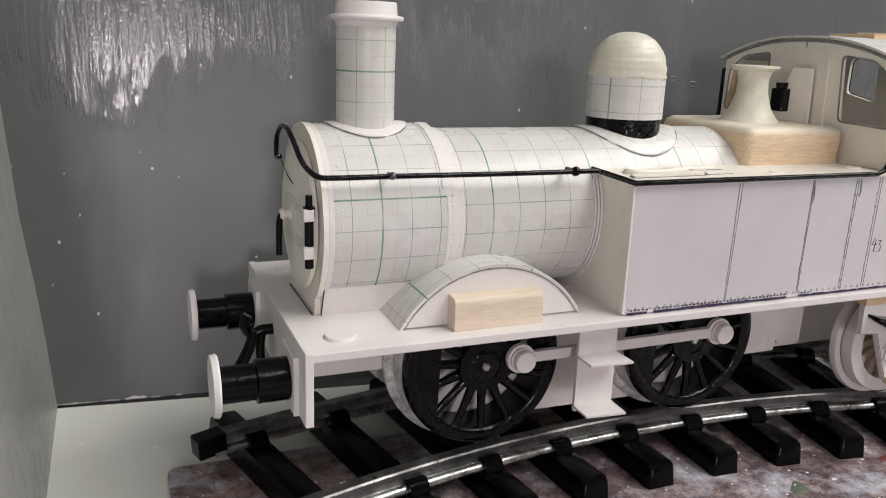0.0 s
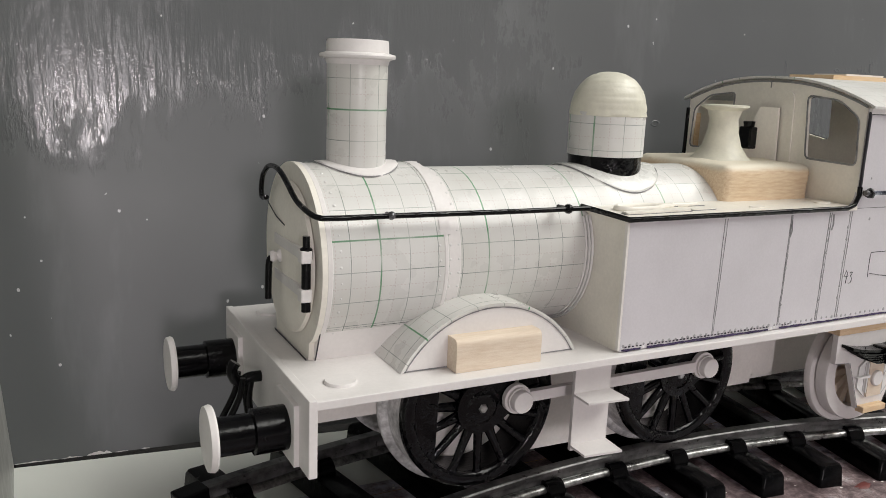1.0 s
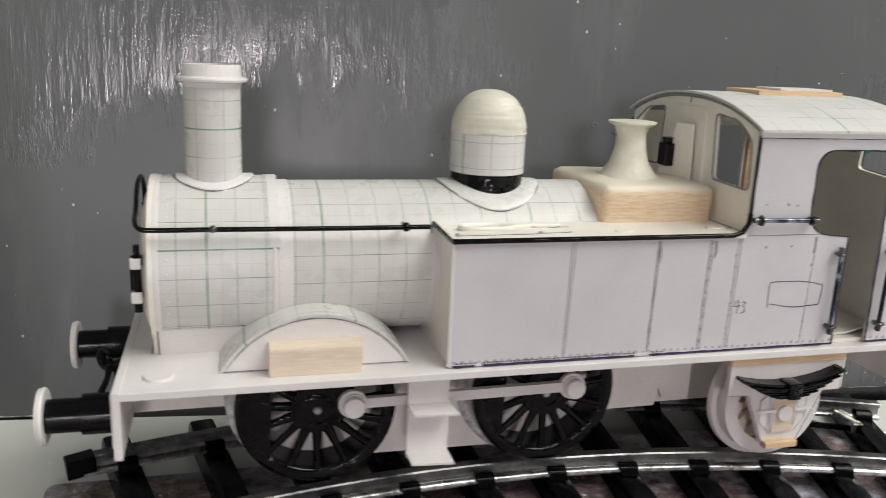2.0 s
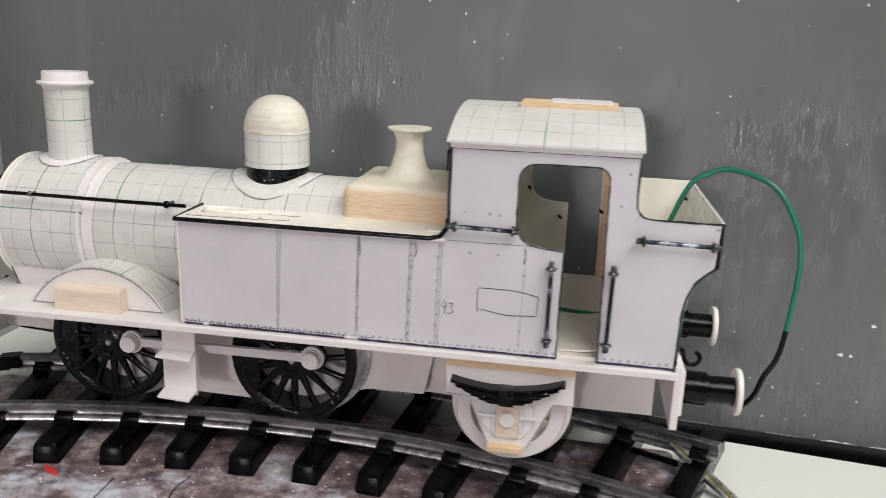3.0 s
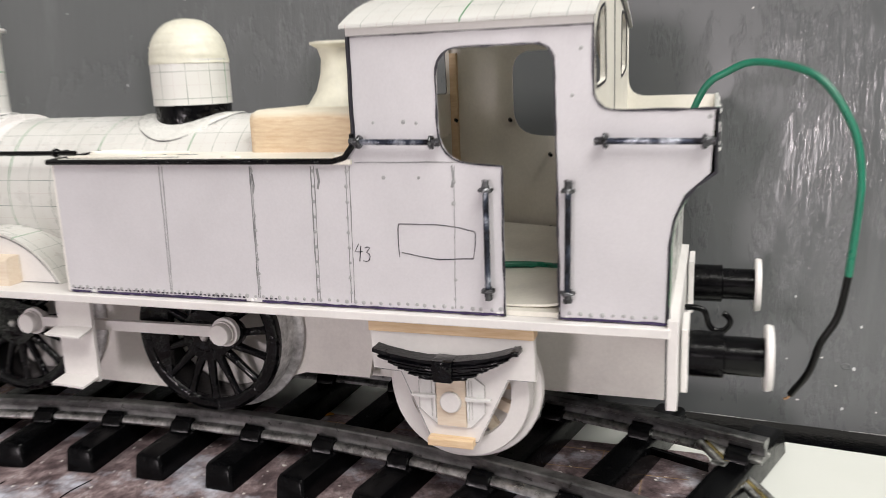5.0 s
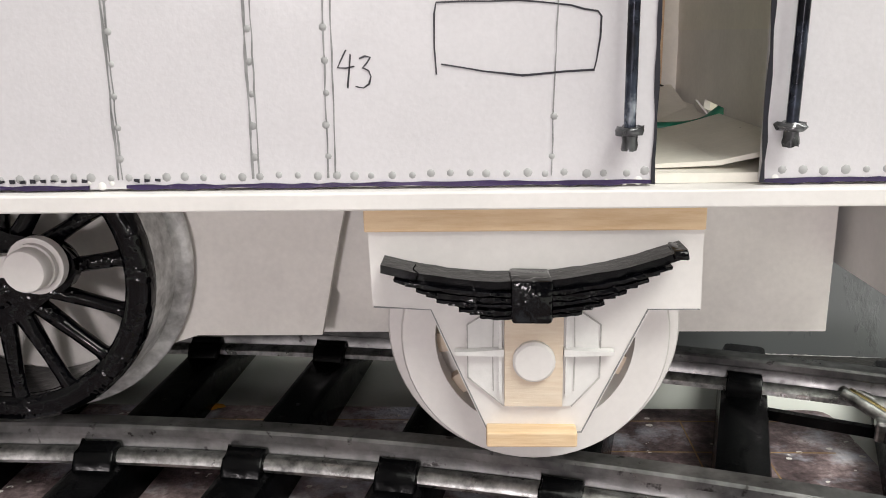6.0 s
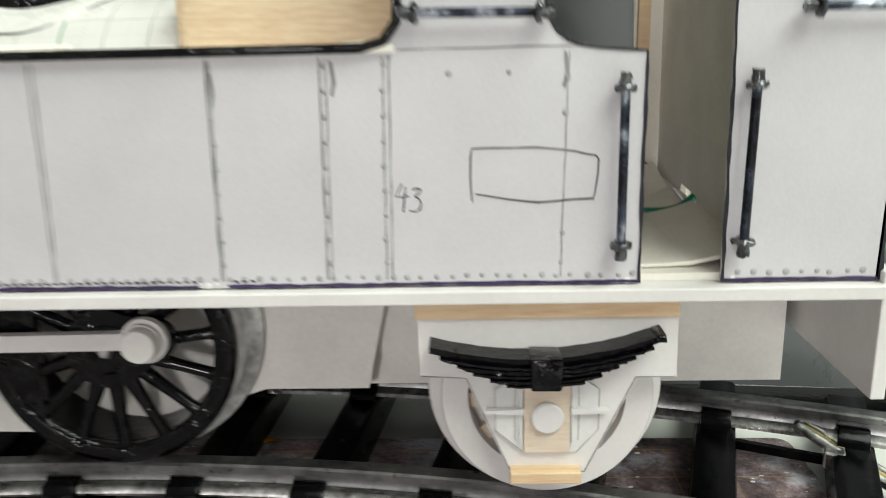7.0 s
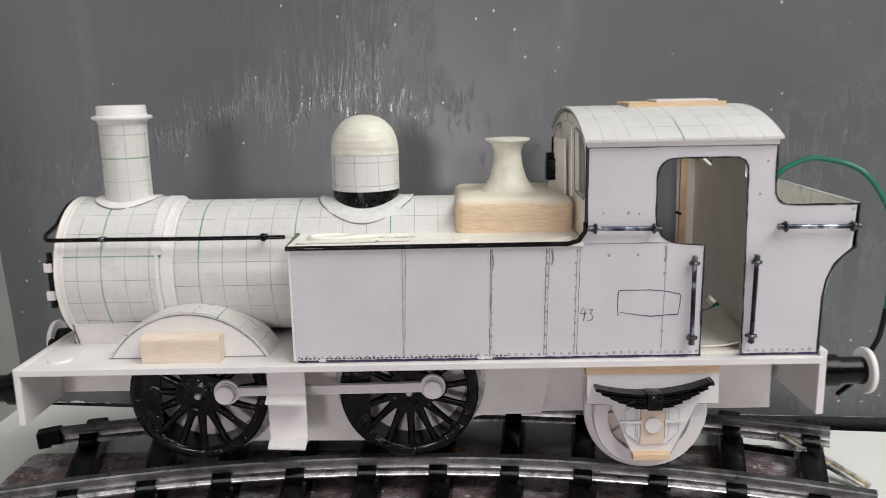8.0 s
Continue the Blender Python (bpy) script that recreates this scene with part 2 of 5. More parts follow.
def painted_mat():
    """Old brown mat under years of paint: pale smears, dark scuffs, flecks and crumbs."""
    m = material("stained_mat", (0.2, 0.15, 0.14), 0.5)
    n = Nodes(m)
    g = n.math("ADD", n.math("MULTIPLY", n.noise(150, 8, 0.72), 0.75), n.math("MULTIPLY", n.noise(30, 3), 0.25))
    base = n.ramp(g, (0.36, (0.035, 0.024, 0.027)), (0.46, (0.14, 0.098, 0.104)), (0.55, (0.30, 0.225, 0.23)), (0.66, (0.62, 0.55, 0.56)))
    fine = n.noise(700, 4, 0.7)
    base = n.mix(n.ramp(fine, (0.38, 0.55), (0.52, 0.0)), base, (0.07, 0.05, 0.048))
    smear = n.ramp(n.math("ADD", n.math("MULTIPLY", n.noise(20, 6, 0.62, n.coords(0.9, 1.5, 1)), 0.75), n.math("MULTIPLY", n.noise(170, 5, 0.7), 0.25)), (0.50, 0.0), (0.60, 0.9))
    k = n.mix(smear, base, (0.64, 0.66, 0.76))
    scuff = n.ramp(n.math("ADD", n.math("MULTIPLY", n.noise(42, 5, 0.7, n.coords(1.7, 0.7, 1)), 0.8), n.math("MULTIPLY", n.noise(300, 4), 0.2)), (0.56, 0.0), (0.68, 0.8))
    k = n.mix(scuff, k, (0.05, 0.042, 0.045))
    for scale, size, cut in ((95.0, 0.10, 0.56), (260.0, 0.17, 0.55)):
        v = n.node("ShaderNodeTexVoronoi", Scale=scale)
        n.link(n.coords(1.0, 1.3, 1.0), v.inputs["Vector"])
        near = n.math("LESS_THAN", n.math("ADD", v.outputs["Distance"], n.math("MULTIPLY", n.noise(scale * 7, 2), size)), size * 1.45)
        fleck = n.math("MULTIPLY", near, n.math("GREATER_THAN", n.noise(scale * 0.5, 2), cut))
        k = n.mix(fleck, k, (0.80, 0.77, 0.74))
    n.colour(k)
    n.rough(n.ramp(n.noise(90, 4), (0.3, 0.35), (0.7, 0.65)))
    n.bump(n.math("ADD", g, n.noise(900, 3)), 0.6, 0.0007)
    return m


def thin_paint(name, colour):
    """A dry dab of paint, streaked and rubbed so that the mat shows through."""
    m = material(name, colour, 0.5)
    n = Nodes(m)
    f = n.math("ADD", n.math("MULTIPLY", n.noise(260, 6, 0.7, n.coords(0.5, 1.6, 1)), 0.7), n.math("MULTIPLY", n.noise(80, 3), 0.3))
    n.colour(n.ramp(f, (0.36, (0.20, 0.155, 0.145)), (0.47, tuple(c * 0.7 for c in colour)), (0.62, colour)))
    n.bump(f, 0.4, 0.0005)
    return m


def bench_paint():
    m = material("pale_bench_paint", (0.55, 0.57, 0.52), 0.35)
    n = Nodes(m)
    base = n.ramp(n.noise(9, 4), (0.3, (0.72, 0.735, 0.69)), (0.7, (0.79, 0.80, 0.76)))
    v = n.node("ShaderNodeTexVoronoi", Scale=65.0)
    n.link(n.coords(), v.inputs["Vector"])
    fleck = n.math("MULTIPLY", n.math("LESS_THAN", n.math("ADD", v.outputs["Distance"], n.math("MULTIPLY", n.noise(700, 2), 0.08)), 0.115), n.math("GREATER_THAN", n.noise(25, 2), 0.46))
    n.colour(n.mix(fleck, base, (0.85, 0.85, 0.84)))
    n.bump(n.noise(300, 4), 0.15, 0.0004)
    return m


FOOTM = foot_steel()
def filled_wood():
    """Pale wood with cream filler rubbed unevenly over its upper faces."""
    m = material("filled_wood", (0.76, 0.62, 0.45), 0.5)
    n = Nodes(m)
    grain = n.noise(160, 6, 0.6, n.coords(1, 8, 8))
    raw = n.ramp(grain, (0.35, (0.66, 0.48, 0.31)), (0.66, (0.80, 0.65, 0.46)))
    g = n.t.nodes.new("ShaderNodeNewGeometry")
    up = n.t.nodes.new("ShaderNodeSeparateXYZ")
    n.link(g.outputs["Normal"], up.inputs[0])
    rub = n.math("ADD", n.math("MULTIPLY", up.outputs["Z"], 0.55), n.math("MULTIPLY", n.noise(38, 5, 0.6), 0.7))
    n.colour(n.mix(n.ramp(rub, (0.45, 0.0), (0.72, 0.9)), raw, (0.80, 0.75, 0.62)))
    n.bump(n.math("ADD", grain, n.noise(90, 4)), 0.4, 0.0005)
    return m


FILLED = filled_wood()
RAILM, GRIP, WALLP, MAT, BENCH = rail_steel(), grip_black(), brushed_paint(), painted_mat(), bench_paint()


# ---- mesh helpers (drawing units) ----
def mesh_of(name, bm, mat, smooth=None, base=(0, 0, 0)):
    bmesh.ops.recalc_face_normals(bm, faces=bm.faces)
    b = Vector(base)
    for v in bm.verts:
        v.co = (v.co - b) * K
    me = bpy.data.meshes.new(name)
    if smooth is not None:
        for f in bm.faces:
            f.smooth = True
        for e in bm.edges:
            e.smooth = len(e.link_faces) == 2 and e.calc_face_angle(0) < radians(smooth)
    bm.to_mesh(me)
    bm.free()
    me.materials.append(mat)
    return me


ORIGIN = {}


def thing(name, base, label, category, group="", kind=""):
    """An Empty at a thing's base, in drawing units."""
    ob = new(name)
    ob.empty_display_size = 0.01
    ob.location = Vector(base) * K
    ORIGIN[ob.name] = Vector(base)
    return tagged(ob, label, category, group, kind)


def part(name, bm, mat, parent=None, label="", smooth=None):
    """Links a bmesh drawn in place as ONE mesh object under a thing or a part."""
    base = ORIGIN[parent.name] if parent else Vector((0, 0, 0))
    ob = new(name, mesh_of(name, bm, mat, smooth, base))
    ORIGIN[ob.name] = base
    if parent:
        ob.parent = parent
    return tagged(ob, label)


def box(bm, x0, x1, y0, y1, z0, z1, bevel=0.0):
    r = bmesh.ops.create_cube(bm, size=1)
    for v in r["verts"]:
        v.co = Vector(((x0 + x1) / 2 + v.co.x * (x1 - x0), (y0 + y1) / 2 + v.co.y * (y1 - y0), (z0 + z1) / 2 + v.co.z * (z1 - z0)))
    if bevel:
        es = list({e for v in r["verts"] for e in v.link_edges})
        bmesh.ops.bevel(bm, geom=es, offset=bevel, segments=2, affect="EDGES", profile=0.5)
    return bm


def cube(*a, bevel=0.0):
    return box(bmesh.new(), *a, bevel=bevel)


def sheet(outline, thick, place, holes=(), bm=None):
    """A flat sheet with holes. outline: 2D points; place(u, v, d) gives the 3D point at depth d."""
    bm = bm or bmesh.new()
    layers = []
    for d in (0.0, thick):
        edges = []
        loops = []
        for loop in (outline, *holes):
            vs = [bm.verts.new(place(u, v, d)) for u, v in loop]
            edges += [bm.edges.new((a, b)) for a, b in zip(vs, vs[1:] + vs[:1])]
            loops.append(vs)
        bmesh.ops.triangle_fill(bm, use_beauty=True, use_dissolve=False, edges=edges)
        layers.append(loops)
    for a, b in zip(*layers):
        for i in range(len(a)):
            j = (i + 1) % len(a)
            bm.faces.new((a[i], a[j], b[j], b[i]))
    return bm


def on_y(y, sign=1):
    return lambda u, v, d: (u, y + sign * d, v)


def on_x(x, sign=1):
    return lambda u, v, d: (x + sign * d, u, v)


def arc(cx, cy, r, a0, a1, n=10):
    return [(cx + r * math.cos(radians(a0 + (a1 - a0) * i / n)), cy + r * math.sin(radians(a0 + (a1 - a0) * i / n))) for i in range(n + 1)]


def rounded(pts, r, n=4):
    """Rounds the corners of a 2D outline. r: one radius, or one a corner."""
    out = []
    for i, p in enumerate(pts):
        rr = r[i] if isinstance(r, (list, tuple)) else r
        p, a, b = Vector(p), Vector(pts[i - 1]), Vector(pts[(i + 1) % len(pts)])
        if rr <= 0:
            out.append(tuple(p))
            continue
        da, db = (a - p).normalized(), (b - p).normalized()
        s, e = p + da * rr, p + db * rr
        for k in range(n + 1):
            t = k / n
            out.append(tuple(s * (1 - t) ** 2 + p * 2 * t * (1 - t) + e * t * t))
    return out


def lathe(profile, centre, axis="z", seg=32, bm=None):
    """A turned solid; profile: (radius, height) along the axis."""
    bm = bm or bmesh.new()
    cx, cy, cz = centre
    rings = []
    for r, h in profile:
        ring = []
        for i in range(seg):
            a = 2 * math.pi * i / seg
            c, s = r * math.cos(a), r * math.sin(a)
            p = {"z": (cx + c, cy + s, cz + h), "y": (cx + c, cy + h, cz + s), "x": (cx + h, cy + c, cz + s)}[axis]
            ring.append(bm.verts.new(p))
        rings.append(ring)
    for a, b in zip(rings, rings[1:]):
        for i in range(seg):
            j = (i + 1) % seg
            bm.faces.new((a[i], a[j], b[j], b[i]))
    if profile[0] != profile[-1]:
        for ring in (rings[0], rings[-1]):
            if profile[0][0] > 0:
                bm.faces.new(ring)
    return bm


def smooth_path(pts, n=6):
    """Catmull-Rom through 3D points."""
    p = [Vector(q) for q in pts]
    p = [p[0] * 2 - p[1]] + p + [p[-1] * 2 - p[-2]]
    out = []
    for a, b, c, d in zip(p, p[1:], p[2:], p[3:]):
        for k in range(n):
            t = k / n
            out.append(0.5 * (2 * b + (c - a) * t + (2 * a - 5 * b + 4 * c - d) * t * t + (3 * b - a - 3 * c + d) * t ** 3))
    return out + [p[-2]]


def tube(pts, r, seg=10, bm=None):
    bm = bm or bmesh.new()
    pts = [Vector(p) for p in pts]
    up = Vector((0.13, 0.31, 0.94))
    rings = []
    for i, p in enumerate(pts):
        t = (pts[min(i + 1, len(pts) - 1)] - pts[max(i - 1, 0)]).normalized()
        a = t.cross(up)
        if a.length < 1e-3:
            a = t.cross(Vector((1, 0, 0)))
        a.normalize()
        b = t.cross(a)
        rings.append([bm.verts.new(p + (a * math.cos(2 * math.pi * k / seg) + b * math.sin(2 * math.pi * k / seg)) * r) for k in range(seg)])
    for x, y in zip(rings, rings[1:]):
        for k in range(seg):
            j = (k + 1) % seg
            bm.faces.new((x[k], x[j], y[j], y[k]))
    bm.faces.new(rings[0])
    bm.faces.new(rings[-1])
    return bm


def stroke(bm, pts, width, y, proud=0.00025, wobble=0.0):
    """A drawn line on the side sheet at y: a thin raised ribbon through 2D points (x, z)."""
    p = [Vector(q) for q in pts]
    ends = []
    for i, q in enumerate(p):
        t = (p[min(i + 1, len(p) - 1)] - p[max(i - 1, 0)]).normalized()
        s = Vector((-t.y, t.x)) * width / 2 * (1 + wobble * (random.random() - 0.5))
        ends.append([bm.verts.new((c.x, y - d, c.y)) for c, d in ((q + s, 0), (q + s, proud), (q - s, proud), (q - s, 0))])
    for a, b in zip(ends, ends[1:]):
        for k in range(4):
            bm.faces.new((a[k], a[(k + 1) % 4], b[(k + 1) % 4], b[k]))
    return bm


def ribbon(bm, pts, width, normal, proud=0.00025):
    """A drawn line through 3D points on a face with that normal."""
    p, nrm = [Vector(q) for q in pts], Vector(normal)
    ends = []
    for i, q in enumerate(p):
        t = (p[min(i + 1, len(p) - 1)] - p[max(i - 1, 0)]).normalized()
        s = t.cross(nrm).normalized() * width / 2
        ends.append([bm.verts.new(c) for c in (q + s, q + s + nrm * proud, q - s + nrm * proud, q - s)])
    for a, b in zip(ends, ends[1:]):
        for k in range(4):
            bm.faces.new((a[k], a[(k + 1) % 4], b[(k + 1) % 4], b[k]))
    return bm


SQ = 0.0124  # one square of the printed grid


def uv_by(bm, fn):
    lay = bm.loops.layers.uv.verify()
    for f in bm.faces:
        for l in f.loops:
            l[lay].uv = fn(l.vert.co, f)
    return bm


YC, ZB = 0.3285, 0.1695  # loco centre line, boiler axis height
NEAR, FAR = 0.2680, 0.3890  # outer faces of the side sheets

# ---- the setting ----
def wall_y(x):
    return 0.4420 - 0.0890 * x


def solid(name, verts, faces, mat, label, kind="structure", category="wall"):
    bm = bmesh.new()
    vs = [bm.verts.new(v) for v in verts]
    for f in faces:
        bm.faces.new([vs[i] for i in f])
    ob = part(name, bm, mat)
    return tagged(ob, label, category, "", kind)


HEX = [(0, 1, 2, 3), (4, 5, 6, 7), (0, 1, 5, 4), (1, 2, 6, 5), (2, 3, 7, 6), (3, 0, 4, 7)]


def slab(name, a, b, back, mat, label, category):
    """A slab between a front quad a..b (bottom pair, top pair) pushed back by a vector."""
    q = [Vector(p) for p in a]
    w = [p + Vector(back) for p in q]
    return solid(name, [*q, *w], HEX, mat, label, "structure", category)


TZ = 0.0420
wl, wr, top, lean = -0.0425, 1.9, 1.3, 0.10
slab("wall_back", [(wl - 0.15, wall_y(wl - 0.15), TZ + 0.001), (wr, wall_y(wr), TZ + 0.001), (wr, wall_y(wr) + lean * (top - TZ), top), (wl - 0.15, wall_y(wl - 0.15) + lean * (top - TZ), top)], None, (0, 0.02, 0), WALLP, "dark grey gloss-painted board standing behind the model", "wall")
section = [(wl + 0.0025, TZ), (wl - 0.0005, 0.080), (wl - 0.0035, 0.110), (wl - 0.0080, 0.145), (wl - 0.0120, 0.200), (wl - 0.0170, 0.260), (wl - 0.0330, 0.320), (wl - 0.10, 0.75), (wl - 0.18, top)]
lp = sheet(section + [(x - 0.03, z) for x, z in section[::-1]], wall_y(wl) + 0.05, lambda u, v, d: (u, 0.15 + d, v))
tagged(part("wall_left", lp, SIDEP, None, "", 60), "pale grey painted side panel beside the bench", "wall", "", "structure")
def bench_back(x):
    return 0.4390 - 0.1220 * x


slab("bench_top", [(-0.35, -1.2, TZ), (wr, -1.2, TZ), (wr, bench_back(wr), TZ), (-0.35, bench_back(-0.35), TZ)], None, (0, 0, -1.12), BENCH, "pale grey-green painted workbench top", "bench top")
# black slab just below the bench top, its colour standing in for the gap's shade
slab("gap_shade_slab", [(-0.35, bench_back(-0.35) + 0.0002, TZ - 0.006), (wr, bench_back(wr) + 0.0002, TZ - 0.006), (wr, wall_y(wr) + 0.3, TZ - 0.006), (-0.35, wall_y(-0.35) + 0.3, TZ - 0.006)], None, (0, 0, -1.12), SATIN, "black slab standing in for shade in the gap between bench and back board", "bench gap")
# room that closes the place
R0, R1, Q0, Q1, H0, H1 = -4.0, 4.5, -8.0, 1.6, -1.1, 3.4
slab("floor", [(R0, Q0, H0), (R1, Q0, H0), (R1, Q1, H0), (R0, Q1, H0)], None, (0, 0, -0.05), ROOM, "plain pale floor of the room", "floor")
slab("ceiling", [(R0, Q0, H1), (R1, Q0, H1), (R1, Q1, H1), (R0, Q1, H1)], None, (0, 0, 0.05), ROOM, "plain white ceiling of the room", "ceiling")
slab("wall_north", [(R0, Q1, H0), (R1, Q1, H0), (R1, Q1, H1), (R0, Q1, H1)], None, (0, 0.05, 0), ROOM, "plain pale wall of the room", "wall")
slab("wall_south", [(R0, Q0, H0), (R1, Q0, H0), (R1, Q0, H1), (R0, Q0, H1)], None, (0, -0.05, 0), ROOM, "plain pale wall of the room", "wall")
slab("wall_west", [(R0, Q0, H0), (R0, Q1, H0), (R0, Q1, H1), (R0, Q0, H1)], None, (-0.05, 0, 0), ROOM, "plain pale wall of the room", "wall")
slab("wall_east", [(R1, Q0, H0), (R1, Q1, H0), (R1, Q1, H1), (R1, Q0, H1)], None, (0.05, 0, 0), ROOM, "plain pale wall of the room", "wall")

# ---- cutting mat ----
mat_ = thing("cutting_mat", (0.24, 0.2, TZ), "worn brown cutting mat stained with paint, lying on the bench", "cutting mat")
part("sheet", sheet(rounded([(0.006, -0.270), (0.479, -0.270), (0.470, 0.352), (0.011, 0.3565)], 0.006), 0.002, lambda u, v, d: (u, v, TZ + d)), MAT, mat_)

# ---- track ----
CX, CY = 0.237, -0.325
RI, RO = 0.6265, 0.7000  # rail centre radii
SLEEPER_Z, FOOT_Z, HEAD_Z = 0.0440, 0.0560, 0.0656


def bend(r, a, z):
    return (CX + r * math.sin(a), CY + r * math.cos(a), z)


track = thing("railway_track", (CX, CY + 0.66, SLEEPER_Z), "curved section of model railway track, black plastic sleepers and steel rails", "railway track")


def rail_run(name, r, a0, a1, profile, mat, label=""):
    bm = bmesh.new()
    n = 60
    rings = [[bm.verts.new(bend(r + dr, a0 + (a1 - a0) * i / n, z)) for dr, z in profile] for i in range(n + 1)]
    m = len(profile)
    for a, b in zip(rings, rings[1:]):
        for k in range(m):
            bm.faces.new((a[k], a[(k + 1) % m], b[(k + 1) % m], b[k]))
    bm.faces.new(rings[0])
    bm.faces.new(rings[-1])
    return part(name, bm, mat, track, label, smooth=40)


W = 0.0046
HW = 0.0031  # half the head's width
RAIL = [(-W, FOOT_Z), (-W, FOOT_Z + 0.0010), (-0.0022, FOOT_Z + 0.0016), (-0.0016, FOOT_Z + 0.0024), (-0.0016, HEAD_Z - 0.0034), (-HW, HEAD_Z - 0.0026), (-HW, HEAD_Z - 0.0007), (-HW + 0.0006, HEAD_Z), (HW - 0.0006, HEAD_Z), (HW, HEAD_Z - 0.0007), (HW, HEAD_Z - 0.0026), (0.0016, HEAD_Z - 0.0034), (0.0016, FOOT_Z + 0.0024), (0.0022, FOOT_Z + 0.0016), (W, FOOT_Z + 0.0010), (W, FOOT_Z)]
for r, a0, a1 in ((RI, -0.36, 0.400), (RO, -0.3000, 0.3735)):
    run = rail_run("rail", r, a0, a1, RAIL, RAILM, "mottled steel rail")
    # extra beads over the foot, pale so that its highlight is in the colour
    for s_ in (-1, 1):
        z0 = FOOT_Z + 0.0012
        if r == RI:
            pr = [(s_ * 0.0019, z0 + 0.0008), (s_ * 0.0024, z0 + 0.0020), (s_ * 0.0036, z0 + 0.0021), (s_ * 0.0048, z0 + 0.0017), (s_ * 0.0057, z0 + 0.0008), (s_ * 0.0060, z0 - 0.0004), (s_ * 0.0055, FOOT_Z - 0.0002), (s_ * 0.0044, FOOT_Z - 0.0002)]
        else:
            pr = [(s_ * 0.0019, z0 + 0.0008), (s_ * 0.0022, z0 + 0.0014), (s_ * 0.0040, z0 + 0.0009), (s_ * 0.0052, z0), (s_ * 0.0053, FOOT_Z - 0.0002), (s_ * 0.0044, FOOT_Z - 0.0002)]
        rail_run("foot_highlight", r, a0, a1, pr, FOOTM, "pale steel bead that paints in the highlight along the rail's foot")


def sleeper():
    """A moulded sleeper, wider at its base, with worn rounded edges."""
    bm = bmesh.new()
    lo, hi = 0.592, 0.738
    vs = []
    for z, w, e in ((SLEEPER_Z, 0.0076, 0.0), (FOOT_Z - 0.0024, 0.0068, 0.0008), (FOOT_Z - 0.0008, 0.0062, 0.0018), (FOOT_Z - 0.0003, 0.0050, 0.0034)):
        vs.append([bm.verts.new((sx * w, r, z)) for sx, r in ((-1, lo + e), (1, lo + e), (1, hi - e), (-1, hi - e))])
    for p, q in zip(vs, vs[1:]):
        for k in range(4):
            bm.faces.new((p[k], p[(k + 1) % 4], q[(k + 1) % 4], q[k]))
    bm.faces.new(vs[0])
    bm.faces.new(vs[-1])
    bm.edges.ensure_lookup_table()
    up = [e for e in bm.edges if abs(e.verts[0].co.z - e.verts[1].co.z) > 0.0001 and abs(e.verts[0].co.x * e.verts[1].co.x) > 0]
    bmesh.ops.bevel(bm, geom=up, offset=0.0016, segments=3, affect="EDGES", profile=0.5)
    return bm


def clip(r, side):
    """A moulded chair that grips the rail's foot."""
    prof = [(0.0018, FOOT_Z - 0.0008), (0.0018, FOOT_Z + 0.0042), (0.0030, FOOT_Z + 0.0050), (0.0050, FOOT_Z + 0.0046), (0.0068, FOOT_Z + 0.0034), (0.0082, FOOT_Z + 0.0012), (0.0088, FOOT_Z - 0.0008)]
    bm = sheet([(r + side * d, z) for d, z in prof], 0.0100, lambda u, v, d: (d - 0.0050, u, v))
    bmesh.ops.bevel(bm, geom=[e for e in bm.edges if e.is_valid and len(e.link_faces) == 2 and e.calc_face_angle(0) > 0.6], offset=0.0006, segments=2, affect="EDGES", profile=0.5)
    return bm


mesh_sleeper = mesh_of("sleeper", sleeper(), PLASTIC, 30)
mesh_clips = [mesh_of("rail_clip", clip(r, s), PLASTIC, 30) for r in (RI, RO) for s in (-1, 1)]
for k in range(-4, 7):
    a = -0.0185 + 0.063 * k
    m = Matrix.Translation((Vector((CX, CY, 0)) - ORIGIN[track.name]) * K) @ Matrix.Rotation(-a, 4, "Z")
    for nm, me in (("sleeper", mesh_sleeper), *(("rail_clip", c) for c in mesh_clips)):
        ob = new(nm, me)
        ob.parent, ob.matrix_local = track, m

# ---- the locomotive ----
loco = thing("model_locomotive", (0.25, YC, FOOT_Z), "half-built white card model steam tank locomotive standing on curved track", "model locomotive")


def P(name, bm, mat, label="", smooth=None, under=None):
    return part(name, bm, mat, under or loco, label, smooth)


P("footplate", cube(0.0590, 0.4550, 0.2640, 0.3930, 0.1280, 0.1315, bevel=0.0004), CARD)
P("front_beam", cube(0.0565, 0.0598, 0.2640, 0.3930, 0.1025, 0.1320, bevel=0.0004), CARD)
P("rear_beam", cube(0.4540, 0.4577, 0.2655, 0.3915, 0.1010, 0.1345, bevel=0.0004), CARD)
P("frame_sheet", sheet([(0.060, 0.128), (0.060, 0.104), (0.104, 0.104), (0.118, 0.084), (0.140, 0.0738), (0.245, 0.0722), (0.290, 0.0868), (0.3222, 0.0868), (0.3266, 0.1070), (0.3315, 0.128)], 0.003, on_y(0.306)), INNER)
P("frame_sheet", sheet([(0.060, 0.128), (0.060, 0.104), (0.104, 0.104), (0.118, 0.084), (0.140, 0.0738), (0.245, 0.0722), (0.290, 0.0868), (0.3222, 0.0868), (0.3266, 0.1070), (0.3315, 0.128)], 0.003, on_y(0.348)), INNER)
P("rear_frame", cube(0.300, 0.4510, 0.3145, 0.3175, 0.0845, 0.128), INNER)
P("frame_gusset", sheet([(0.312, 0.128), (0.346, 0.128), (0.346, 0.0885), (0.330, 0.0880)], 0.002, on_y(0.3110)), INNER)

